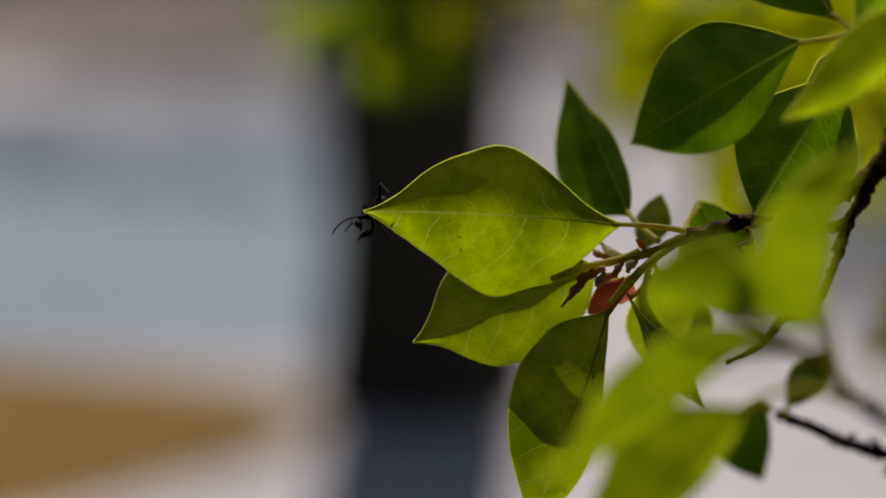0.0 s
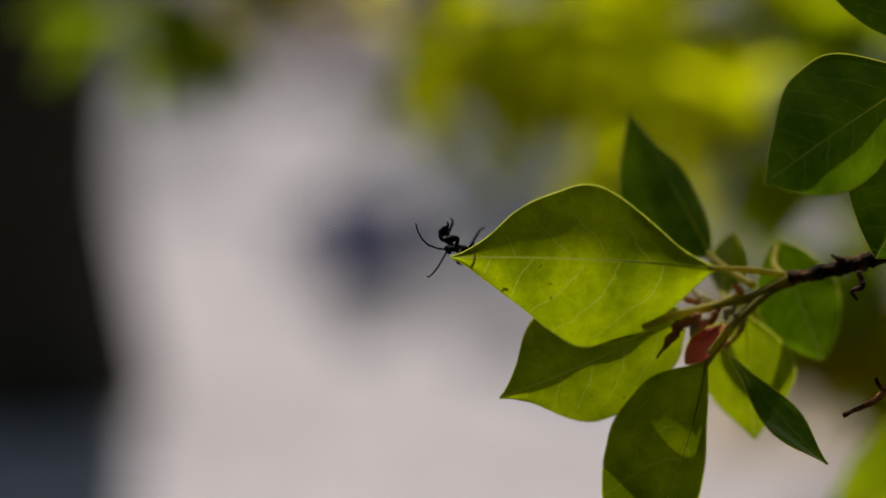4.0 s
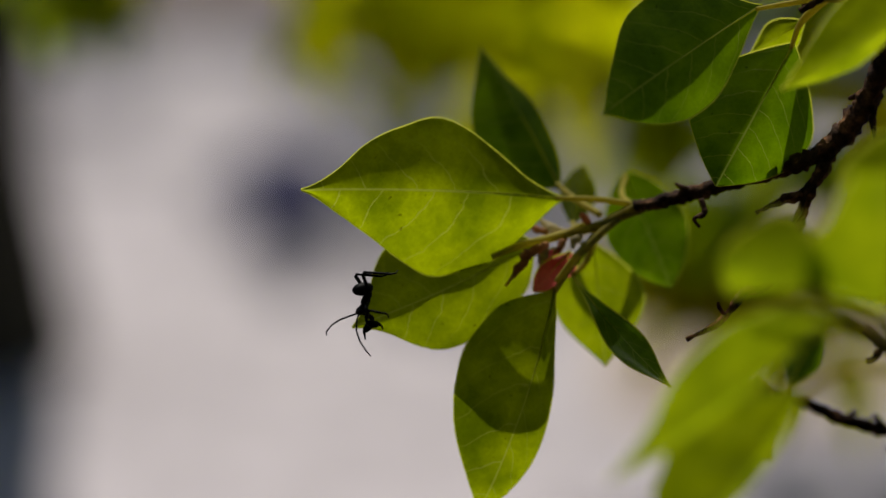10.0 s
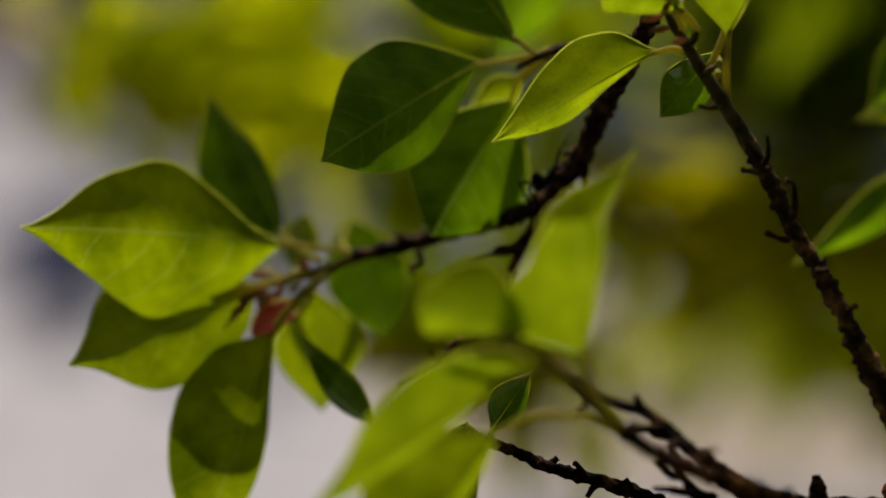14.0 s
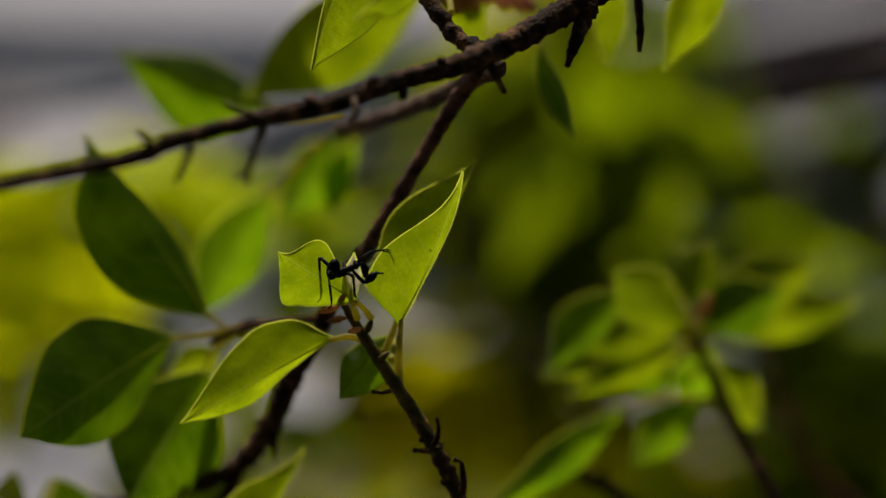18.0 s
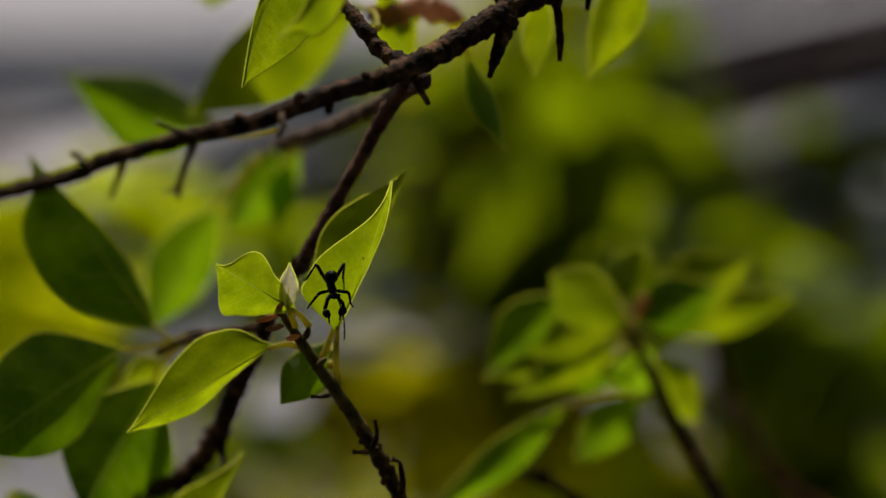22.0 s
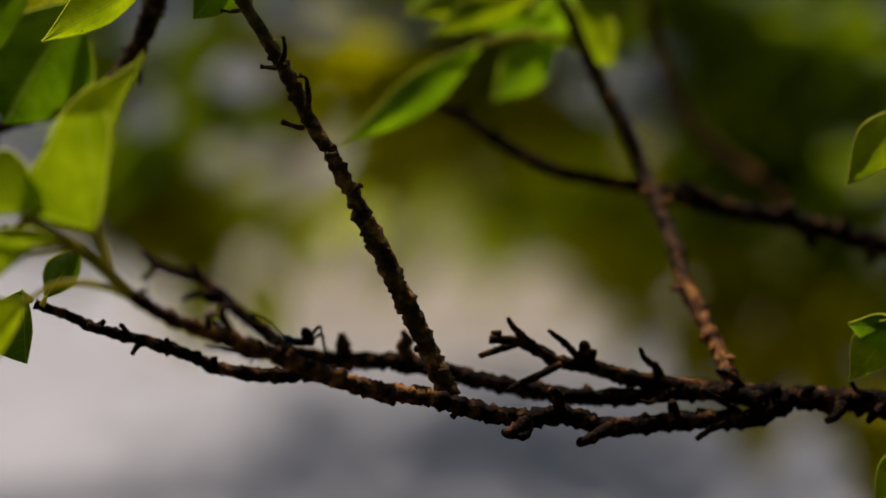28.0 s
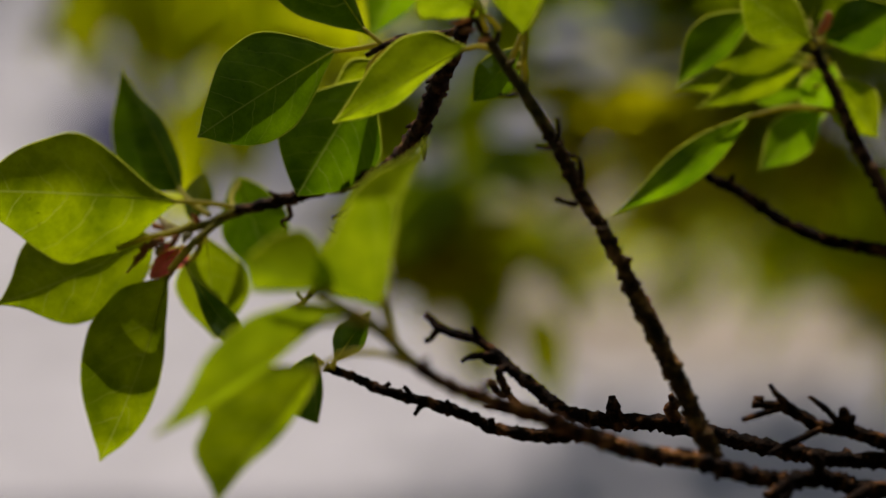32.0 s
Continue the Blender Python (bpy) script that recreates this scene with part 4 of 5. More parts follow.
leaf(far, (143.8, 524, 64.9), (123.9, 520, 46), 3.7, 8.0, 22.8, 13, 0.7, 0.8, mat=MATURE, stalk=[(150.4, 525, 62.2), (158.5, 526, 57.4)])
leaf(far, (158.2, 522, 57.2), (139.3, 518, 69.3), 7.8, 6.9, 9.75, 13, 0.7, 0.6, mat=MIDDLE, stalk=[(158.9, 524, 55.9)])
leaf(far, (157.8, 530, 52.4), (130, 528, 40.5), 4.2, 5.3, 19.5, 16.2, 0.7, 0.9, mat=MIDDLE, stalk=[(161, 528, 51.5)])
leaf(far, (162.5, 534, 40.7), (147.6, 538, 25.2), 5.9, 6.0, 13, 16.2, 0.7, 0.8, mat=MATURE, stalk=[(166.2, 528, 41.3)])
leaf(far, (164.2, 530, 52.8), (161.9, 540, 36.6), 4.5, 6.0, 16.2, 16.2, 0.6, 0.7, mat=MATURE, stalk=[(162.3, 527, 54)])
leaf(far, (164.7, 528, 48.4), (177.1, 532, 33.7), 6.6, 5.8, 13, 19.5, 0.7, 0.7, mat=MIDDLE, stalk=[(162.9, 526, 49.7)])
leaf(far, (162, 530, 58.4), (183.5, 534, 66.9), 7.5, 7.5, 16.2, 16.2, 0.7, 0.7, mat=MATURE, stalk=[(160.1, 527, 57.5)])
leaf(far, (158.4, 530, 62.7), (166, 534, 77.5), 6.7, 6.7, 16.2, 16.2, 0.7, 0.7, mat=MIDDLE, stalk=[(158.6, 527, 59.6)])
leaf(far, (162, 536, 60.4), (157.8, 542, 78.9), 5.0, 5.1, 16.2, 19.5, 0.7, 0.7, mat=MATURE, stalk=[(161.7, 532, 57.5)])
leaf(far, (165, 540, 60), (194.7, 545, 75), 8.0, 8.6, 13, 16.2, 0.65, 0.65, mat=MIDDLE, stalk=[(162.1, 532, 57.5)])
leaf(far, (167.5, 545, 58.2), (208, 552, 65.5), 5.6, 6.8, 16.2, 16.2, 0.65, 0.65, mat=MIDDLE, stalk=[(162.4, 532, 56.8)])
leaf(far, (159.3, 530, 60.7), (131.9, 526, 51.3), 6.7, 5.7, 13, 16.2, 0.7, 0.75, mat=MIDDLE, stalk=[(161.3, 530, 59.4)])
leaf(far, (160, 534, 54.2), (124.4, 530, 45.3), 4.9, 5.6, 16.2, 19.5, 0.7, 0.8, mat=MIDDLE, stalk=[(161.2, 530, 54)])
leaf(far, (161.7, 536, 46.9), (140.5, 540, 47.2), 5.5, 5.1, 16.2, 19.5, 0.7, 0.7, mat=MATURE, stalk=[(161.5, 530, 46.6)])
stem(far, "bud", [(159.9, 522, 59.3, 0.85), (161.2, 520, 62, 1.41), (161.6, 519, 64.5, 0.84)], BRACT, rough=0.3)
ftw = thing("bare_twig", spot(216.8, 620, 25.9), "brown bare twig in the sun behind the leaves", "branch", "branches of the shrub")
stem(ftw, "stem", [(203, 626, 67.4, 1.41), (207.7, 624, 45, 1.72), (214.8, 622, 27.5, 2.34), (223.4, 620, 16.1, 2.34), (234.4, 618, 8.5, 1.86), (243.8, 616, 0.6, 1.39)], RUSSET, rough=0.35)
rim = thing("leafy_twig", spot(224.3, 450, -30.5), "green leaves on a twig of the same shrub", "branch", "branches of the shrub")
stem(rim, "stem", [(233.1, 455, 8.6, 1.42), (231.4, 453, -9.8, 1.54), (228.4, 451, -28.1, 1.77), (225.4, 449, -41.4, 1.88)], BARK, rough=0.3)
leaf(rim, (227.5, 456, 22.1), (211.9, 454, 4.7), 4.9, 5.7, 13, 19.5, 0.7, 0.85, mat=MIDDLE, stalk=[(232.3, 455, 14.8)])
leaf(rim, (229.3, 450, -28.1), (210.4, 446, -24.5), 4.8, 3.7, 13, 19.5, 0.7, 0.7, mat=MATURE, stalk=[(229, 451, -29.3)])
leaf(rim, (223.5, 448, -23.1), (210.2, 444, -36.8), 4.2, 5.6, 13, 19.5, 0.8, 0.8, mat=MIDDLE, stalk=[(229, 451, -25.7)])
leaf(rim, (229.6, 450, -51.3), (217.2, 448, -63.2), 4.8, 5.0, 13, 19.5, 0.8, 0.8, mat=MIDDLE, stalk=[(227.6, 450, -42.7)])
thorn(far, [(183.1, 491, -11, 1.01), (185.3, 489, -9.9, 0.76)], SUNLIT_RUSSET, "spur")
thorn(far, [(183.6, 483, -17.9, 1.00), (180.5, 481, -18.7, 0.75), (179.7, 481, -17.9, 0.37)], SUNLIT_RUSSET, "spur")
thorn(far, [(185.2, 477, -22.7, 0.99), (187.4, 475, -22, 0.74)], SUNLIT_RUSSET, "spur")
thorn(far, [(185.9, 469, -28, 1.10), (183.2, 467, -29.1, 0.73)], SUNLIT_RUSSET, "spur")
thorn(far, [(187.4, 463, -33.8, 1.08), (189.4, 461, -32.7, 0.72)], SUNLIT_RUSSET, "spur")
thorn(far, [(182.2, 505, -0.1, 1.04), (184, 503, 1.1, 0.78), (184.6, 503, 2.5, 0.39)], SUNLIT_RUSSET, "spur")
thorn(far, [(181, 509, 3.9, 1.05), (178.4, 507, 2.9, 0.65)], SUNLIT_RUSSET, "spur")

# ---- the yard ----
CONCRETE = solid_material("concrete", [(0.3, (0.41, 0.378, 0.402)), (0.55, (0.495, 0.457, 0.484)), (0.8, (0.545, 0.507, 0.535))], 0.9, 0.85, 40, 0.002, 9)
SOIL = solid_material("dry_earth", [(0.3, (0.14, 0.08, 0.02)), (0.7, (0.235, 0.14, 0.037))], 3, 0.9, 60, 0.01, 20)
PLASTER = solid_material("plaster", [(0.3, (0.62, 0.60, 0.62)), (0.7, (0.72, 0.70, 0.71))], 0.8, 0.8, 60, 0.002, 8)
DARKWOOD = solid_material("dark_bark", [(0.3, (0.022, 0.022, 0.015)), (0.7, (0.055, 0.05, 0.034))], 14, 0.9, 40, 0.01, 60)
BLUE = solid_material("blue_plastic", [(0.3, (0.15, 0.15, 0.33)), (0.7, (0.19, 0.185, 0.40))], 6, 0.5)
# Copies of one foliage; how sunlit or shaded it looks is in the colour.
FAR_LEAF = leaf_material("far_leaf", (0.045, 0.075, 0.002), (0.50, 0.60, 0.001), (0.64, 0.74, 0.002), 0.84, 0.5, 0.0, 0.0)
SUNLIT_TONE_LEAF = leaf_material("sunlit_tone_leaf", (0.06, 0.09, 0.002), (0.79, 0.82, 0.002), (0.89, 0.92, 0.003), 0.9, 0.5, 0.0, 0.0)
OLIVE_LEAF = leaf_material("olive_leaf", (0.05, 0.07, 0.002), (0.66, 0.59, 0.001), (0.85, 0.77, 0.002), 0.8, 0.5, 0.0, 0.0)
SHADE_TONE_LEAF = leaf_material("shade_tone_leaf", (0.03, 0.05, 0.002), (0.27, 0.36, 0.001), (0.40, 0.51, 0.002), 0.72, 0.5, 0.0, 0.0)


SAND = solid_material("sandy_ground", [(0.3, (0.34, 0.275, 0.22)), (0.7, (0.46, 0.375, 0.31))], 2.5, 0.9, 60, 0.006, 14)


def block(bm, x0, y0, z0, x1, y1, z1):
    made = bmesh.ops.create_cube(bm, size=1)["verts"]
    for v in made:
        v.co = Vector(((x0 + x1) / 2 + v.co.x * (x1 - x0), (y0 + y1) / 2 + v.co.y * (y1 - y0), (z0 + z1) / 2 + v.co.z * (z1 - z0)))


bm = bmesh.new()
cells = [-3000, -60, -20, -10, -6, -3, 0, 3, 6, 10, 20, 60, 3000]
grid = [[bm.verts.new((x, y, 0)) for x in cells] for y in cells]
for a, b in zip(grid, grid[1:]):
    for k in range(len(cells) - 1):
        bm.faces.new((a[k], a[k + 1], b[k + 1], b[k]))
tagged(part("ground", bm, CONCRETE), "pale sunlit concrete yard", "ground", kind="structure")

DARK_GROUND = solid_material("dark_added_ground", [(0.3, (0.018, 0.013, 0.008)), (0.7, (0.05, 0.036, 0.02))], 6, 0.95, 80, 0.01, 30)
WASHED = solid_material("brown_earth", [(0.3, (0.15, 0.115, 0.108)), (0.7, (0.225, 0.175, 0.165))], 1.2, 0.85, 50, 0.003, 10)
# Dark ground out of view, added to cut light bounced up at the leaves.
bm = bmesh.new()
cells = 24
bed = [[bm.verts.new((-6 + 12 * i / cells, -3.4 + 6.4 * j / cells, 0.004 + (0.05 + 0.04 * noise.noise(Vector((i * 0.7, j * 0.7, 3)))) * (0 < i < cells and 0 < j < cells))) for i in range(cells + 1)] for j in range(cells + 1)]
for p, q in zip(bed, bed[1:]):
    for k in range(cells):
        bm.faces.new((p[k], p[k + 1], q[k + 1], q[k]))
tagged(part("planting_bed", bm, DARK_GROUND), "unseen dark ground added under the shrub to cut bounced light", "ground", kind="structure")

bm = bmesh.new()
rim = [bm.verts.new((-2.85 + 1.38 * math.cos(a) * (1 + 0.12 * math.sin(3 * a)), 4.68 + 0.85 * math.sin(a) * (1 + 0.1 * math.cos(2 * a)), 0.004)) for a in np.linspace(0, 2 * math.pi, 41)[:-1]]
top = [bm.verts.new((-2.85 + (v.co.x + 2.85) * 0.8, 4.68 + (v.co.y - 4.68) * 0.8, 0.05)) for v in rim]
for k in range(40):
    bm.faces.new((rim[k], rim[(k + 1) % 40], top[(k + 1) % 40], top[k]))
bm.faces.new(top)
tagged(part("earth_bed", bm, SOIL), "low bed of dry ochre earth on the yard", "ground", kind="structure")


bm = bmesh.new()
lane = [[bm.verts.new((0.15 + 3.4 * i / 14 + 0.06 * noise.noise(Vector((i, j * 0.7, 5))), 4.72 + 1.7 * j / 8 + 0.1 * noise.noise(Vector((i * 0.8, j, 1))), 0.004 + 0.02 * (0 < i < 14 and 0 < j < 8))) for i in range(15)] for j in range(9)]
for p, q in zip(lane, lane[1:]):
    for k in range(14):
        bm.faces.new((p[k], p[k + 1], q[k + 1], q[k]))
tagged(part("sandy_strip", bm, SAND), "strip of pale sandy ground across the yard", "ground", kind="structure")


# A flat blue-grey patch over the concrete, narrower further off.
BLUE_GREY = solid_material("blue_grey_ground", [(0.3, (0.21, 0.25, 0.31)), (0.7, (0.26, 0.30, 0.37))], 2.0, 0.8, 45, 0.002, 12)
bm = bmesh.new()
sheet = [[bm.verts.new((-5.2 + (5.35 - 0.30 * y) * i / 8, y, 0.004 + 0.016 * (0 < i < 8 and 0 < j < 8))) for i in range(9)] for j, y in enumerate(np.linspace(5.5, 8.7, 9))]
for p, q in zip(sheet, sheet[1:]):
    for k in range(8):
        bm.faces.new((p[k], p[k + 1], q[k + 1], q[k]))
tagged(part("paving", bm, BLUE_GREY), "blue-grey patch of the yard", "ground", kind="structure")


def trunk(x, y, r, h, label):
    owner = thing("tree_trunk", (x, y, 0), label, "tree")
    bm = bmesh.new()
    rings = []
    for i in range(25):
        z = h * i / 24
        flare = 1 + 0.22 * math.exp(-z / 0.12) - 0.22 * z / h
        rings.append([bm.verts.new((x + r * flare * (1 + 0.12 * noise.noise(Vector((math.cos(a) * 2, math.sin(a) * 2, z * 3)))) * math.cos(a), y + r * flare * math.sin(a), z)) for a in np.linspace(0, 2 * math.pi, 21)[:-1]])
    for a, b in zip(rings, rings[1:]):
        for k in range(20):
            bm.faces.new((a[k], a[(k + 1) % 20], b[(k + 1) % 20], b[k]))
    bm.faces.new(rings[-1])
    part("trunk", bm, DARKWOOD, owner)
    return owner


def clump(x, y, z, r, count, mat, seed, size=0.05, flat=0.5, wide=1.0):
    """A spray of the shrub's foliage: a twig and many single leaves round it."""
    rng = random.Random(seed)
    owner = thing("leafy_spray", (x, y, z), "leafy spray of the shrub, its sun and shade put into the leaf colour", "foliage", "sprays of foliage")
    bm = bmesh.new()
    for _ in range(count):
        d = Vector((rng.gauss(0, 1), rng.gauss(0, 1), rng.gauss(0, 1))).normalized() * r * rng.random() ** 0.42
        at = Vector((x + d.x * wide, y + d.y * flat, z + d.z))
        s = size * rng.uniform(0.7, 1.25)
        ahead = Vector((rng.uniform(-1, 1), rng.uniform(-1, 1), rng.uniform(-1, 0.35))).normalized()
        side = ahead.cross(Vector((rng.uniform(-0.5, 0.5), rng.uniform(-0.5, 0.5), 1))).normalized()
        fold = side.cross(ahead) * 0.12 * s
        mid = [bm.verts.new(at + ahead * s * q + Vector((0, 0, -0.1 * s * q * q))) for q in (0, 0.3, 0.65, 1)]
        for way in (-1, 1):
            e = [bm.verts.new(at + ahead * s * q + side * way * s * w + fold) for q, w in ((0.28, 0.27), (0.6, 0.24))]
            bm.faces.new((mid[0], mid[1], e[0]))
            bm.faces.new((mid[1], mid[2], e[1], e[0]))
            bm.faces.new((mid[2], mid[3], e[1]))
    tagged(part("foliage", bm, mat, owner), kind="stuff")
    heart, root = Vector((x, y, z)), Vector((1.75, 2.1, max(1.0, z + 0.1)))
    for n in range(2):
        a = heart + Vector((rng.uniform(-1, 1), rng.uniform(-0.4, 0.4), rng.uniform(-1, 1))) * r * 0.8 if n else root
        bm = bmesh.new()
        line = [a, a.lerp(heart, 0.35) + Vector((0, 0.05, 0.12 * (1 - n))), a.lerp(heart, 0.7) + Vector((0, 0, 0.05 * (1 - n))), heart]
        side = (heart - a).cross(Vector((0.1, 0.2, 1))).normalized()
        over = side.cross(heart - a).normalized()
        ends = [[bm.verts.new(p + (side * math.cos(k * 1.047) + over * math.sin(k * 1.047)) * (w if not n else 0.002)) for k in range(6)] for p, w in zip(line, (0.009, 0.006, 0.004, 0.002))]
        for p, q in zip(ends, ends[1:]):
            for k in range(6):
                bm.faces.new((p[k], p[(k + 1) % 6], q[(k + 1) % 6], q[k]))
        part("twig", bm, DEAD, owner)


trunk(1.75, 2.1, 0.05, 2.6, "slender dark trunk of a tall shrub")
clump(-0.081, 1.105, 1.363, 0.035, 13, SUNLIT_TONE_LEAF, 1, flat=0.9)
clump(-0.033, 1.103, 1.355, 0.038, 19, SUNLIT_TONE_LEAF, 2)
clump(0.009, 1.102, 1.350, 0.040, 23, SUNLIT_TONE_LEAF, 3)
clump(0.039, 1.105, 1.361, 0.038, 19, SUNLIT_TONE_LEAF, 4)
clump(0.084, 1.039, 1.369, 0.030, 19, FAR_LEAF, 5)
clump(-0.214, 1.172, 1.359, 0.032, 19, SHADE_TONE_LEAF, 6)
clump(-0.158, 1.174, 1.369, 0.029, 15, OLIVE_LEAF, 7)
clump(0.078, 0.951, 1.290, 0.020, 10, SHADE_TONE_LEAF, 8)
clump(-0.060, 1.104, 1.359, 0.051, 11, SUNLIT_TONE_LEAF, 9, flat=0.9)
clump(0.002, 1.031, 1.338, 0.036, 11, SUNLIT_TONE_LEAF, 10)
clump(0.251, 1.243, 1.370, 0.075, 58, SHADE_TONE_LEAF, 11)
clump(0.342, 1.303, 1.337, 0.079, 62, SHADE_TONE_LEAF, 12)
clump(0.416, 1.306, 1.351, 0.073, 34, SHADE_TONE_LEAF, 13)
clump(0.419, 1.217, 1.267, 0.058, 58, SHADE_TONE_LEAF, 15)
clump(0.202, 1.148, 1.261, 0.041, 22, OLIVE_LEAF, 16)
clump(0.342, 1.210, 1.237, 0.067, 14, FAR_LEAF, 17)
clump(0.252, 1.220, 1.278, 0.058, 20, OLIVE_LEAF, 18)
clump(0.278, 1.328, 1.439, 0.055, 39, SHADE_TONE_LEAF, 19)
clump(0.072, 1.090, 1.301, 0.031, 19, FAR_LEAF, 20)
clump(0.256, 1.050, 1.415, 0.034, 22, SHADE_TONE_LEAF, 21)
clump(0.303, 1.034, 1.350, 0.034, 24, SHADE_TONE_LEAF, 22)
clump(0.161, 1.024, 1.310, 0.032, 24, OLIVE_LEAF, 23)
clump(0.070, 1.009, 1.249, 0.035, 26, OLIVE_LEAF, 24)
clump(0.107, 1.005, 1.232, 0.022, 13, SUNLIT_TONE_LEAF, 25)
clump(0.317, 1.496, 1.153, 0.047, 29, SUNLIT_TONE_LEAF, 26)
clump(0.254, 1.496, 1.186, 0.053, 33, SUNLIT_TONE_LEAF, 27)
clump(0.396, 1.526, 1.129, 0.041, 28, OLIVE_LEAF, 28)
clump(0.359, 1.014, 1.271, 0.057, 20, SHADE_TONE_LEAF, 29)
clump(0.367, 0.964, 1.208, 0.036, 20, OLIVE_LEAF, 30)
clump(0.418, 1.072, 1.231, 0.048, 20, SHADE_TONE_LEAF, 31)
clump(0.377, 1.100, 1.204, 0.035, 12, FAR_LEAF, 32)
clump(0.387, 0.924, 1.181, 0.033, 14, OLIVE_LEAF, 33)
clump(-0.090, 1.158, 1.326, 0.030, 9, SUNLIT_TONE_LEAF, 34, flat=1.0)
clump(-0.014, 0.946, 1.326, 0.024, 9, SUNLIT_TONE_LEAF, 61, size=0.04, flat=0.9)
clump(0.380, 1.022, 1.303, 0.050, 21, SHADE_TONE_LEAF, 35)
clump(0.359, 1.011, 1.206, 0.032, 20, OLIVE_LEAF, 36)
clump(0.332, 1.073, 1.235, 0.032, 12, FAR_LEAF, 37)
clump(0.278, 1.170, 1.349, 0.036, 18, SHADE_TONE_LEAF, 38)
clump(0.239, 1.163, 1.323, 0.030, 14, SHADE_TONE_LEAF, 39)
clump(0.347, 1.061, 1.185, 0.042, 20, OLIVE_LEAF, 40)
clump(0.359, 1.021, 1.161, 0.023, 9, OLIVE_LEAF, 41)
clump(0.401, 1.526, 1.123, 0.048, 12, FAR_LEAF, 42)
clump(0.339, 1.526, 1.135, 0.036, 13, SHADE_TONE_LEAF, 43)
clump(0.102, 1.669, 1.070, 0.032, 10, SUNLIT_TONE_LEAF, 44)
clump(0.149, 1.668, 1.080, 0.032, 10, SUNLIT_TONE_LEAF, 45)
clump(0.194, 1.669, 1.073, 0.032, 10, SUNLIT_TONE_LEAF, 46)
clump(0.241, 1.668, 1.081, 0.032, 10, SUNLIT_TONE_LEAF, 47)
clump(0.286, 1.668, 1.079, 0.032, 10, SUNLIT_TONE_LEAF, 48)
clump(0.332, 1.669, 1.074, 0.032, 10, SUNLIT_TONE_LEAF, 49)
clump(0.376, 1.668, 1.080, 0.032, 10, SUNLIT_TONE_LEAF, 50)
clump(0.423, 1.669, 1.074, 0.032, 10, SUNLIT_TONE_LEAF, 51)
clump(0.470, 1.669, 1.063, 0.032, 10, SUNLIT_TONE_LEAF, 52)
clump(0.265, 1.169, 1.435, 0.060, 34, SHADE_TONE_LEAF, 53)
clump(0.310, 1.226, 1.457, 0.050, 13, SHADE_TONE_LEAF, 54)
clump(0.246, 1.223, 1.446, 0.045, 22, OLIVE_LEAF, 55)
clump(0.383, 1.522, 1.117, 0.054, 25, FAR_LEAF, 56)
clump(0.336, 1.519, 1.099, 0.045, 18, SUNLIT_TONE_LEAF, 57)
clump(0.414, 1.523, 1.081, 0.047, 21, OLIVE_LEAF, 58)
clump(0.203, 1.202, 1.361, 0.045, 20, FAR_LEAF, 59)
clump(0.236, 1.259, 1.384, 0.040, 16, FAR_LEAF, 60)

# the low wall at the far side of the yard
bm = bmesh.new()
block(bm, -14, 14, 0, 16, 14.25, 0.5)
block(bm, -14, 13.96, 0.5, 16, 14.29, 0.57)
tagged(part("wall_north", bm, PLASTER, smooth=False), "low plastered wall at the far side of the yard", "wall", kind="structure")


def crown(owner, at, size, count, leaf_size, seed, mat):
    """A tree's crown of many single leaves with gaps, fuller towards its middle."""
    rng = random.Random(seed)
    bm = bmesh.new()
    for _ in range(count):
        d = Vector((rng.gauss(0, 1), rng.gauss(0, 1), rng.gauss(0, 1))).normalized() * rng.random() ** 0.5
        p = Vector(at) + Vector((d.x * size[0], d.y * size[1], d.z * size[2]))
        s = leaf_size * rng.uniform(0.6, 1.3)
        ahead = Vector((rng.uniform(-1, 1), rng.uniform(-1, 1), rng.uniform(-0.6, 0.3))).normalized()
        side = ahead.cross(Vector((rng.uniform(-0.4, 0.4), rng.uniform(-0.4, 0.4), 1))).normalized()
        q = [bm.verts.new(p + ahead * s * k + side * s * w) for k, w in ((0, 0), (0.45, 0.3), (1, 0), (0.45, -0.3))]
        bm.faces.new(q)
    tagged(part("crown", bm, mat, owner), kind="stuff")


def tree(x, y, r, h, crowns, label, mat=SHADE_TONE_LEAF):
    owner = trunk(x, y, r, h, label)
    for n, (at, size, count, leaf_size) in enumerate(crowns):
        bm = bmesh.new()
        a, b = Vector((x, y, h * 0.95)), Vector(at)
        side = (b - a).cross(Vector((0.3, 0.2, 1))).normalized()
        over = side.cross(b - a).normalized()
        ends = [[bm.verts.new(p + (side * math.cos(k * 1.047) + over * math.sin(k * 1.047)) * w) for k in range(6)] for p, w in ((a, r * 0.6), (a.lerp(b, 0.5) + Vector((0, 0, 0.15)), r * 0.4), (b, r * 0.2))]
        for p, q in zip(ends, ends[1:]):
            for k in range(6):
                bm.faces.new((p[k], p[(k + 1) % 6], q[(k + 1) % 6], q[k]))
        part("limb", bm, DARKWOOD, owner)
        crown(owner, at, size, count, leaf_size, n + int(abs(x) * 10), mat)
    return owner


# This trunk's crown hangs above the view, added to shade the near ground.
tree(-1.235, 5.2, 0.215, 2.6, [((0.60, 5.68, 2.7), (0.86, 0.6, 0.4), 750, 0.1)], "dark tree trunk in the shade, standing on the yard", FAR_LEAF)
# These trees stand out of view, added for the shade of their crowns.
tree(3.8, 7.2, 0.07, 2.4, [((1.38, 7.25, 2.7), (0.85, 0.5, 0.3), 330, 0.1)], "unseen slender tree added to shade the sandy strip", FAR_LEAF)
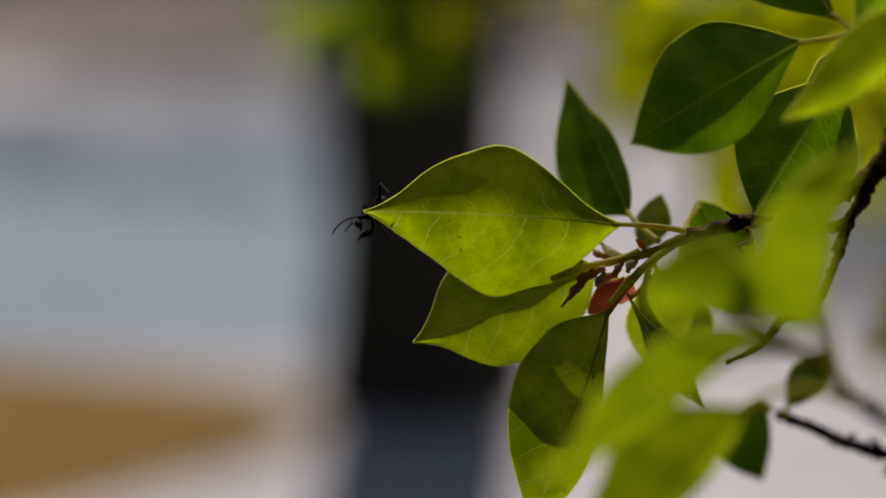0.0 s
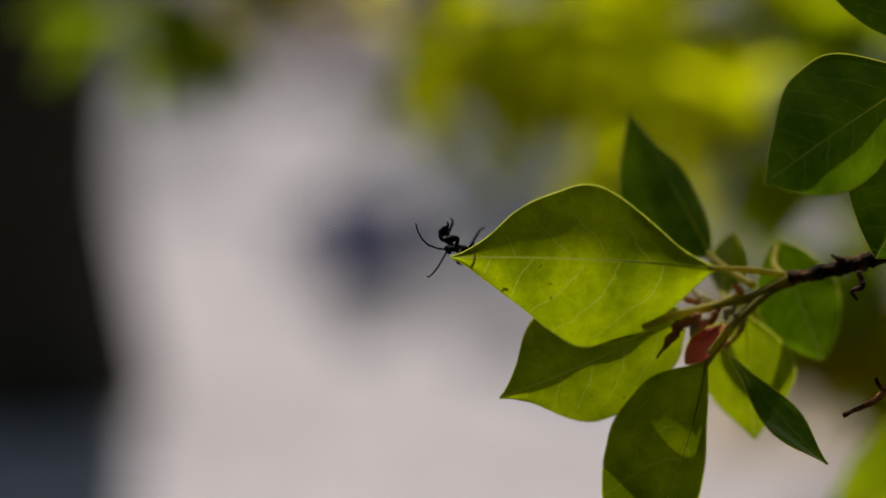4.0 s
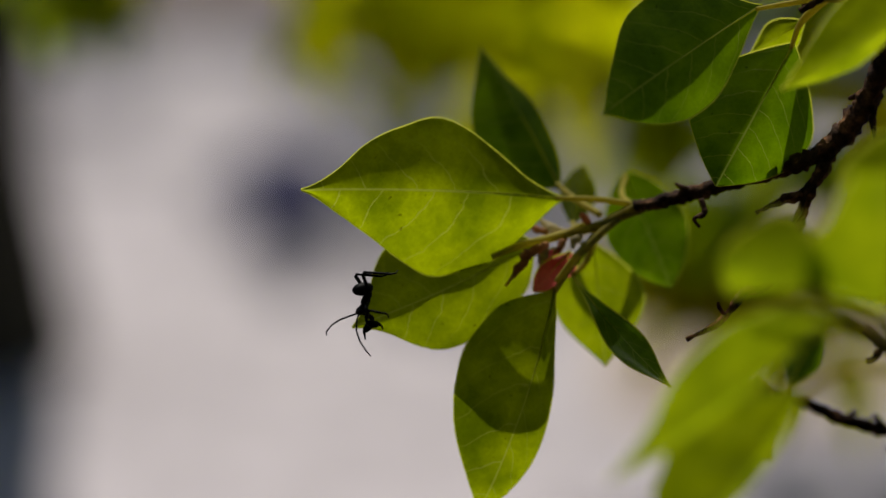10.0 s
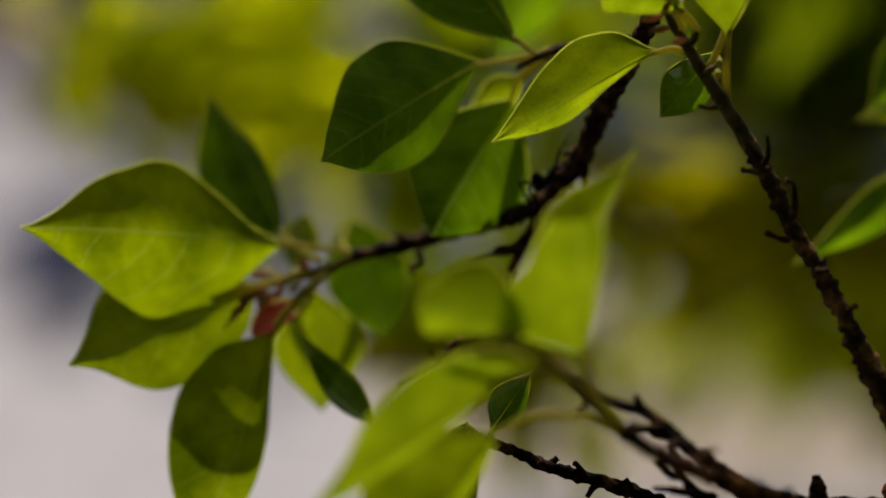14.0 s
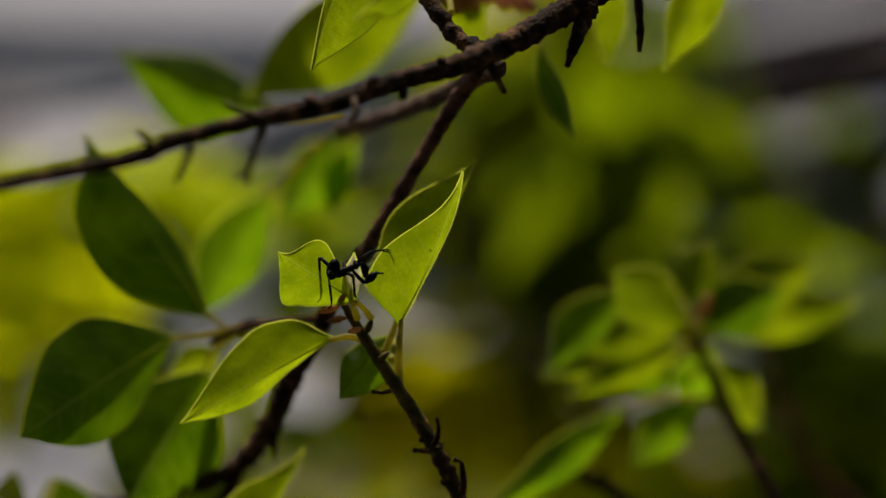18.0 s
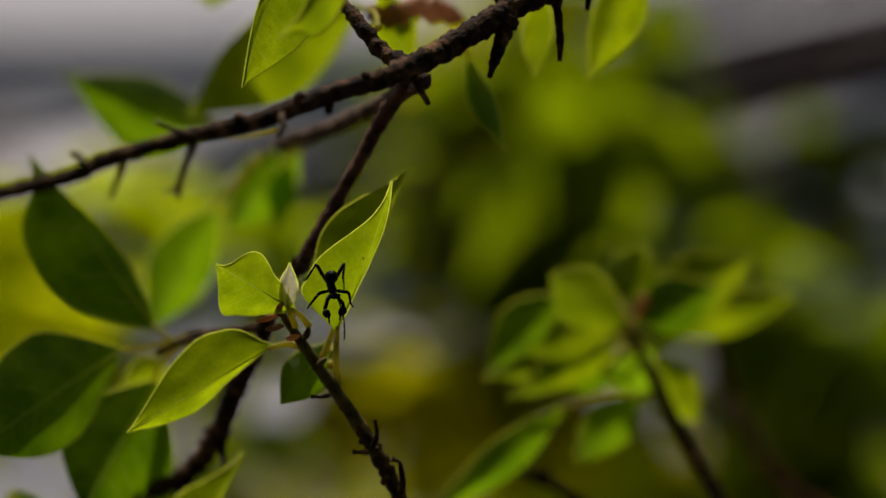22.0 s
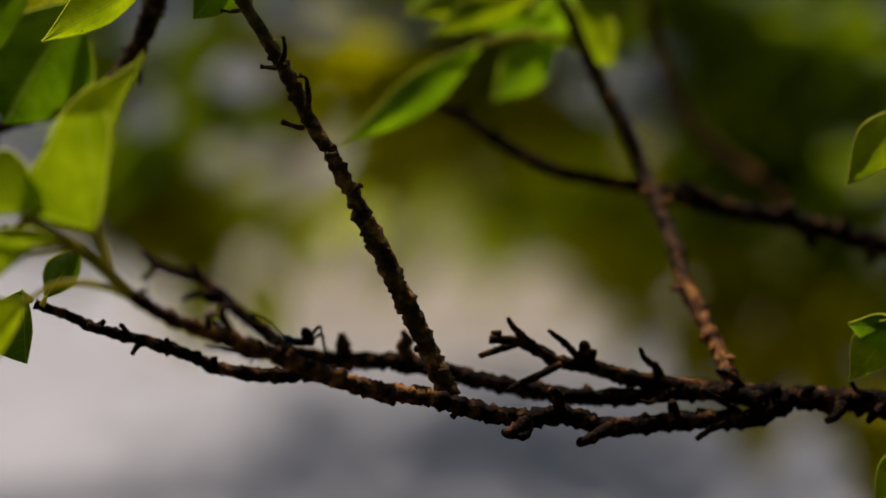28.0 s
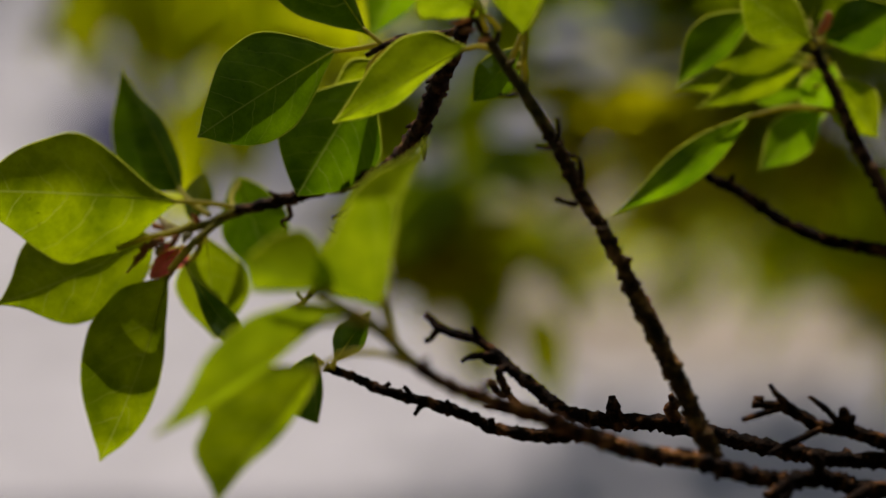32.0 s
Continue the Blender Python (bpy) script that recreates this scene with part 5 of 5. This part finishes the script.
tree(-7.4, 10.6, 0.2, 4.0, [((-2.85, 12.4, 4.6), (2.3, 2.5, 0.8), 620, 0.2), ((-0.7, 9.75, 4.6), (0.8, 1.75, 0.5), 470, 0.2), ((-0.1, 12.6, 5.0), (1.8, 2.0, 0.8), 900, 0.2)], "unseen tree added beside the yard to cast shade on it")
tree(-9.5, 15.5, 0.25, 5.0, [((-8.5, 17.5, 6.5), (2.5, 2.2, 1.2), 1200, 0.32)], "unseen tree added beside the yard to cast shade on it")
tree(7.5, 17, 0.25, 5.0, [((1.15, 14.2, 6.5), (2.0, 3.4, 0.9), 3200, 0.3), ((6.0, 16, 6.5), (3.0, 2.0, 0.9), 1200, 0.3)], "unseen tree added beside the yard to cast shade on it")

# an unseen hedge behind the camera, added to darken the near side of things
owner = thing("hedge", (0, -2.4, 0), "unseen dark hedge added behind the camera to block ambient light", "hedge")
crown(owner, (0, -2.6, 1.6), (6.0, 0.7, 2.4), 5000, 0.16, 77, SHADE_TONE_LEAF)
bm = bmesh.new()
block(bm, -5.5, -2.9, 0, 5.5, -2.5, 3.2)
part("hedge_wood", bm, DARKWOOD, owner)

# Unseen canopy over the camera, added to hold back light from the sky.
tree(3.4, -2.0, 0.18, 3.2, [((0.3, -1.6, 4.0), (3.6, 1.7, 0.7), 4500, 0.22)], "unseen broad tree added above the camera to block sky light")


def pot(x, y):
    owner = thing("plant_pot", (x, y, 0), "small blue plastic pot standing on the concrete", "pot")
    bm = bmesh.new()
    rings = []
    for r, z in ((0.0, 0), (0.10, 0), (0.128, 0.16), (0.12, 0.16), (0.094, 0.015), (0.0, 0.015)):
        rings.append([bm.verts.new((x + max(r, 0.001) * math.cos(a), y + max(r, 0.001) * math.sin(a), z + 0.001)) for a in np.linspace(0, 2 * math.pi, 25)[:-1]])
    for p, q in zip(rings, rings[1:]):
        for k in range(24):
            bm.faces.new((p[k], p[(k + 1) % 24], q[(k + 1) % 24], q[k]))
    part("body", bm, BLUE, owner)
    bm = bmesh.new()
    rings = [[bm.verts.new((x + r * math.cos(a), y + r * math.sin(a), z)) for a in np.linspace(0, 2 * math.pi, 25)[:-1]] for r, z in ((0.13, 0.16), (0.141, 0.162), (0.143, 0.195), (0.131, 0.195))]
    for p, q in zip(rings, rings[1:] + rings[:1]):
        for k in range(24):
            bm.faces.new((p[k], p[(k + 1) % 24], q[(k + 1) % 24], q[k]))
    part("rim", bm, BLUE, owner)


pot(-0.63, 6.38)

bm = bmesh.new()
strip = [[bm.verts.new((-9 + 8.6 * i / 16 + 0.12 * noise.noise(Vector((i * 0.8, j, 2))), 10.1 + 3.8 * j / 10 + 0.15 * noise.noise(Vector((i * 0.6, j * 0.6, 9))), 0.004 + 0.03 * (0 < i < 16 and 0 < j < 10))) for i in range(17)] for j in range(11)]
for p, q in zip(strip, strip[1:]):
    for k in range(16):
        bm.faces.new((p[k], p[k + 1], q[k + 1], q[k]))
tagged(part("earth_strip", bm, WASHED), "strip of bare brown earth beyond the yard", "ground", kind="structure")

# the foot of the shrub, beside the view
foot = thing("shrub_stem", spot(460, 964, -1305), "dark woody stem of the shrub rising from the ground", "shrub")
for n, line in enumerate(([(460, 964, -1305, 22.0), (427, 816, -890, 18.0), (363, 668, -475, 14.0), (330, 520, -60, 11.0)], [(330, 520, -60, 10.0), (284, 483, -40, 6.0), (238, 446, -45, 4.0)], [(330, 520, -60, 10.0), (380, 550, 70, 9.0), (282, 495, 201, 7.0), (172, 455, 141, 4.2)])):
    stem(foot, "limb" if n else "main_stem", line, BARK, rough=0.2, step=6, sides=12, seed=n)

# ---- the insect ----
def mantis():
    owner = tagged(new("mantis_nymph"), "small black ant-like mantis nymph walking on the leaves", "insect")
    return owner


INSECT = mantis()
GROWN = 1.0


def ball(name, at, size, parent, turn=0.0, seg=14):
    bm = bmesh.new()
    bmesh.ops.create_uvsphere(bm, u_segments=seg, v_segments=10, radius=1)
    for v in bm.verts:
        v.co = Matrix.Rotation(radians(turn), 3, "Y") @ Vector((v.co.x * size[0], v.co.y * size[1], v.co.z * size[2])) * GROWN / 1000
    data = bpy.data.meshes.new(name)
    bm.to_mesh(data)
    bm.free()
    data.shade_smooth()
    data.materials.append(BLACK)
    ob = new(name, data)
    ob.location = Vector(at) * GROWN / 1000
    ob.parent = parent
    return ob


def limb(name, rows, parent, sides=7):
    """A limb from rows of x, y, z, radius in millimetres of the insect; its origin is the first row."""
    at = Vector(rows[0][:3])
    bm = bmesh.new()
    rings = []
    for i, p in enumerate(rows):
        ahead = (Vector(rows[min(i + 1, len(rows) - 1)][:3]) - Vector(rows[max(i - 1, 0)][:3])).normalized()
        side = ahead.cross(Vector((0.31, 0.2, 0.93))).normalized()
        over = side.cross(ahead)
        rings.append([bm.verts.new((Vector(p[:3]) - at + (side * math.cos(k * 2 * math.pi / sides) + over * math.sin(k * 2 * math.pi / sides)) * p[3]) * GROWN / 1000) for k in range(sides)])
    for a, b in zip(rings, rings[1:]):
        for k in range(sides):
            bm.faces.new((a[k], a[(k + 1) % sides], b[(k + 1) % sides], b[k]))
    bm.faces.new(rings[0][::-1])
    bm.faces.new(rings[-1])
    data = bpy.data.meshes.new(name)
    bm.to_mesh(data)
    bm.free()
    data.shade_smooth()
    data.materials.append(BLACK)
    ob = new(name, data)
    base, up = Vector((0, 0, 0)), parent
    while up is not None and up is not INSECT:
        base += up.location
        up = up.parent
    ob.location = at * GROWN / 1000 - base
    ob.parent = parent
    return ob


ball("abdomen", (-2.1, 0, 1.35), (2.2, 1.4, 1.3), INSECT, -62, 18)
limb("thorax", [(-2.4, 0, 0.3, 0.35), (-1.9, 0, 0.15, 0.75), (-1.3, 0, 0.1, 0.92), (-0.7, 0, 0.15, 0.8), (-0.1, 0, 0.16, 0.92), (0.5, 0, 0.2, 0.86), (1.0, 0, 0.28, 0.62), (1.5, 0, 0.4, 0.66), (1.9, 0, 0.5, 0.5), (2.1, 0, 0.55, 0.3)], INSECT, 12)
head = ball("head", (2.35, 0, 0.6), (0.62, 0.95, 0.85), INSECT, 25, 16)
for y in (-0.72, 0.72):
    eye = ball("eye", (0.12, y, 0.25), (0.4, 0.42, 0.5), head)
FEELERS = [limb("antenna", rows, INSECT, 6) for rows in (
    [(2.7, -0.3, 0.92, 0.2), (3.9, -0.8, 2.12, 0.19), (5.3, -1.4, 3.42, 0.18), (6.9, -2, 4.32, 0.17), (8.4, -2.5, 4.62, 0.15), (9.1, -2.6, 4.22, 0.12)],
    [(2.7, 0.3, 0.92, 0.2), (4.3, 0.9, 1.32, 0.19), (6.3, 1.7, 1.32, 0.18), (8.1, 2.3, 0.52, 0.17), (9.7, 2.8, -0.78, 0.16), (10.7, 3, -1.98, 0.12)])]
for rows in (
    [(1.4, -0.4, 0.02, 0.3), (1.9, -1.1, -1.08, 0.38), (2.6, -1.5, -2.38, 0.42), (2.9, -1.6, -2.78, 0.3), (3.3, -1.6, -2.68, 0.5), (4.2, -1.6, -2.28, 0.86), (5.1, -1.6, -1.88, 0.7), (5.8, -1.5, -1.68, 0.3), (6.2, -1.5, -1.98, 0.2), (7, -1.5, -2.28, 0.15)],
    [(1.4, 0.4, 0.02, 0.3), (2.3, 1.2, -0.48, 0.38), (3.4, 1.6, -0.38, 0.42), (3.9, 1.7, -0.48, 0.3), (4.1, 1.7, -0.88, 0.5), (4.2, 1.7, -1.78, 0.88), (4, 1.6, -2.68, 0.72), (3.8, 1.6, -3.38, 0.3), (4, 1.5, -3.88, 0.2), (4.5, 1.4, -4.28, 0.15)]):
    limb("foreleg", rows, INSECT, 9)
LEGS = []
for w in (-1, 1):
    LEGS.append(limb("leg", [(0.1, w * 0.4, -0.2, 0.3), (0.7, w * 1.5, 0.2, 0.36), (1.3, w * 2.8, 0.45, 0.37), (1.5, w * 3.2, 0.1, 0.3), (1.25, w * 3.7, -1.6, 0.27), (1.0, w * 4.1, -3.1, 0.24), (1.1, w * 4.4, -3.6, 0.18), (1.5, w * 4.8, -3.9, 0.14)], INSECT, 8))
    LEGS.append(limb("leg", [(-1.7, w * 0.4, -0.1, 0.3), (-2.7, w * 1.5, 1.3, 0.36), (-4.0, w * 2.6, 2.8, 0.38), (-4.4, w * 2.9, 2.7, 0.3), (-4.9, w * 3.3, 0.3, 0.27), (-5.5, w * 3.7, -2.5, 0.24), (-5.9, w * 3.9, -3.4, 0.18), (-6.7, w * 3.9, -3.7, 0.14)], INSECT, 8))
cam.data.dof.use_dof = True
FOCUS = tagged(new("focus_point"), kind="structure")
FOCUS.empty_display_size = 0.01
cam.data.dof.focus_object = FOCUS
cam.data.dof.aperture_fstop = 4.8


def stance(x, y, z, ahead, over):
    """The insect's pose: its place in shrub millimetres, the way it heads and the way its back faces."""
    turn = TILT.to_3x3()
    fx = (turn @ Vector(ahead)).normalized()
    fz = turn @ Vector(over)
    fz = (fz - fx * fz.dot(fx)).normalized()
    fy = fz.cross(fx)
    return Matrix.Translation(spot(x, y, z)) @ Matrix((fx, fy, fz)).transposed().to_4x4()


def motions():
    # the legs swing in turn while it walks
    for n, ob in enumerate(LEGS):
        rest = ob.location.copy()
        rows = []
        for k in range(129):
            swing = 14 * math.sin(k * 0.25 * 9.0 + (0, math.pi, math.pi, 0)[n]) if 4.5 < k * 0.25 < 31.5 else 0
            rows.append((k * 0.25, Matrix.Translation(rest) @ Matrix.Rotation(radians(swing), 4, "Z")))
        walk(ob, rows)
    for n, ob in enumerate(FEELERS):
        rest = ob.location.copy()
        walk(ob, [(k * 0.4, Matrix.Translation(rest) @ Matrix.Rotation(radians(12 * math.sin(k * 1.7 + 2.1 * n)), 4, "Y") @ Matrix.Rotation(radians(14 * math.sin(k * 1.1 + n)), 4, "Z")) for k in range(81)])
    # the plane of sharpness follows the insect, late by a little
    walk(FOCUS, [(t, Matrix.Translation(spot(x, y, z))) for t, x, y, z in (
        (0, -20, 498, 5), (4, -20, 495, 15), (7, -20, 494, 20), (11, -10, 495, 5), (13, 10, 500, 10), (13.5, 22, 499, 12), (14, 38, 468, 22), (14.4, 50, 458, 30), (15, 70, 452, 45), (18, 85, 441, 65), (24, 85, 443, 50),
        (26.5, 110, 448, 10), (28, 115, 446, -30), (29, 85, 433, -10), (29.5, 75, 420, -10), (30, 70, 408, 0), (31, 70, 408, 5), (31.1, 70, 416, 5), (31.3, 70, 480, 5), (31.5, 68, 514, 5), (31.7, 66, 508, 8), (32, 65, 480, 10))])
    walk(INSECT, [(t, stance(x, y, z, ahead, over)) for t, x, y, z, ahead, over in [
        (0, -50.4, 503.0, 17.7, (-0.80, 0.00, -0.60), (-0.64, 0.90, 0.77)),
        (2.5, -48.9, 503.0, 17.2, (-0.80, 0.00, -0.60), (-0.64, 0.90, 0.77)),
        (4.5, -49.1, 497.0, 20.9, (-0.50, -0.50, 0.87), (-0.87, -0.50, 0.50)),
        (5, -47.6, 492.0, 22.5, (0.91, -0.60, 0.42), (-0.34, -0.40, 0.94)),
        (5.5, -44.5, 493.0, 23.8, (0.91, 0.00, 0.42), (-0.34, -0.50, 0.94)),
        (6, -30.9, 496.0, 28.9, (0.93, -0.20, 0.37), (-0.09, -0.60, 1.00)),
        (6.5, -19.5, 498.0, 33.4, (0.98, -0.20, -0.17), (0.00, -0.50, 1.00)),
        (7, -26.0, 496.0, 32.3, (-0.94, -0.10, -0.34), (-0.34, -0.50, 0.94)),
        (7.5, -44.1, 490.0, 20.9, (-0.94, -0.20, -0.34), (-0.34, -0.60, 0.94)),
        (8, -48.6, 490.5, 17.2, (-0.97, -0.20, -0.10), (-0.10, -0.50, 0.98)),
        (8.5, -47.2, 489.0, 13.4, (0.50, -0.10, -0.87), (-0.87, -0.50, -0.50)),
        (9, -40.5, 490.0, 6.2, (0.31, 0.00, -0.95), (-0.97, -0.50, -0.26)),
        (9.5, -40.3, 490.0, -5.3, (-0.50, 0.00, -0.87), (-1.00, -0.50, 0.00)),
        (10, -37.7, 491.0, -4.6, (-0.26, -0.20, -0.97), (-0.97, -0.40, 0.26)),
        (10.5, -34.0, 490.0, -10.7, (0.50, 0.00, -0.87), (-0.87, -0.60, -0.50)),
        (11, -24.0, 492.0, -3.9, (0.72, -0.15, 0.66), (-0.35, -1.00, 0.40)),
        (11.5, -15.0, 500.0, 23.1, (0.99, -0.10, 0.14), (0.00, -0.90, 1.00)),
        (12, 5.0, 505.0, 19.6, (1.00, 0.00, -0.09), (0.00, -0.40, 1.00)),
        (12.5, 16.3, 502.0, 18.1, (0.99, 0.00, 0.14), (-0.03, -0.40, 1.00)),
        (13, 24.7, 500.0, 19.0, (0.97, -0.10, 0.26), (-0.09, -0.40, 1.00)),
        (13.5, 44.2, 497.0, 23.3, (0.94, 0.00, 0.34), (-0.17, -0.30, 0.98)),
        (14, 53.8, 494.0, 28.8, (0.71, 0.00, 0.71), (-0.50, -0.40, 0.87)),
        (14.5, 54.5, 470.0, 37.3, (0.57, 0.00, 0.82), (-0.64, -0.40, 0.77)),
        (15, 51.3, 468.0, 42.5, (0.34, 0.10, 0.94), (-0.87, 0.30, 0.50)),
        (15.5, 48.9, 462.0, 50.1, (-0.17, 0.10, 0.98), (-0.98, 0.30, 0.17)),
        (17.5, 64.6, 443.0, 61.8, (0.67, -0.10, -0.74), (0.77, -0.90, 0.64)),
        (18, 70.5, 443.0, 62.8, (0.94, 0.00, 0.34), (-0.17, -0.60, 0.98)),
        (18.5, 86.1, 438.0, 77.2, (0.67, 0.00, 0.74), (-0.57, -0.30, 0.82)),
        (19, 89.0, 437.0, 82.5, (0.71, 0.10, 0.71), (-0.57, -0.30, 0.82)),
        (19.5, 87.6, 437.0, 79.1, (1.00, -0.50, 0.09), (-0.09, -0.30, 1.00)),
        (20, 90.1, 437.0, 79.7, (1.00, -0.70, 0.09), (-0.09, -0.30, 1.00)),
        (20.5, 88.1, 437.0, 82.1, (0.91, -0.30, 0.42), (-0.34, -0.30, 0.94)),
        (21, 82.9, 437.0, 74.9, (-0.77, 0.00, -0.64), (-0.77, -0.30, 0.64)),
        (21.5, 77.4, 440.0, 70.7, (-0.71, 0.00, -0.71), (-0.77, -0.50, 0.64)),
        (22, 80.4, 440.0, 60.8, (0.12, -0.62, -0.78), (0.10, -0.80, 0.62)),
        (22.5, 87.4, 441.0, 67.0, (0.93, 0.00, 0.37), (-0.34, -0.70, 0.94)),
        (23, 85.7, 436.0, 78.1, (0.99, 0.00, 0.14), (-0.14, -0.30, 0.99)),
        (23.5, 88.9, 446.0, 77.2, (0.77, 0.10, -0.64), (0.50, 0.50, 0.87)),
        (24, 93.8, 452.0, 71.7, (-0.14, 0.10, -0.99), (0.98, 0.40, -0.17)),
        (24.5, 90.3, 454.0, 58.8, (-0.50, 0.10, -0.87), (0.87, 0.30, -0.50)),
        (25, 82.6, 446.0, 45.8, (-0.03, 0.10, -1.00), (1.00, -0.30, 0.00)),
        (25.6, 84.2, 448.0, 37.5, (0.57, 0.00, -0.82), (0.82, -0.30, 0.57)),
        (26.1, 90.8, 447.0, 26.2, (0.50, 0.00, -0.87), (0.87, -0.30, 0.50)),
        (26.5, 108.2, 447.0, 4.2, (0.14, 0.00, -0.99), (0.98, -0.30, 0.21)),
        (27, 123.3, 445.0, -27.1, (0.21, 0.00, -0.98), (0.94, -0.20, 0.34)),
        (27.5, 117.7, 446.0, -34.9, (-0.98, 0.00, -0.17), (-0.09, -0.30, 1.00)),
        (28, 91.5, 430.0, -27.8, (-1.00, 0.00, 0.03), (0.03, -0.30, 1.00)),
        (28.2, 77.8, 426.0, -20.1, (-1.00, 0.00, 0.03), (0.09, -0.30, 1.00)),
        (28.5, 69.3, 421.0, -18.9, (-1.00, 0.00, 0.00), (0.17, -0.30, 0.98)),
        (28.8, 69.2, 419.0, -16.6, (-0.97, 0.00, 0.26), (0.26, -0.30, 0.97)),
        (29, 61.9, 421.0, -11.8, (-0.88, 0.00, 0.47), (0.26, -0.30, 0.97)),
        (29.3, 54.7, 405.0, -5.5, (-0.42, 0.00, 0.91), (0.82, -0.30, 0.57)),
        (29.6, 54.2, 400.0, -1.8, (-0.17, 0.00, 0.98), (0.97, -0.20, 0.26)),
        (30, 54.6, 398.0, 8.7, (0.03, 0.00, 1.00), (1.00, -0.20, 0.00)),
        (30.3, 49.5, 407.0, 14.5, (-0.87, 0.20, 0.50), (0.87, 0.90, 0.50)),
        (30.6, 45.0, 408.0, 13.1, (-0.98, 0.20, 0.17), (0.77, 0.90, 0.64)),
        (31, 39.3, 446.0, 11.2, (-0.94, 0.50, -0.34), (0.00, 0.60, 1.00)),
        (31.2, 41.7, 470.0, 12.4, (-0.94, 0.30, -0.34), (0.00, 0.30, 1.00)),
        (31.5, 49.0, 488.0, 12.8, (-0.98, 0.00, -0.17), (-0.00, -0.30, -1.00)),
        (32, 48.3, 488.0, 10.9, (-0.98, 0.00, -0.17), (-0.00, -0.30, -1.00)),
    ]])


motions()
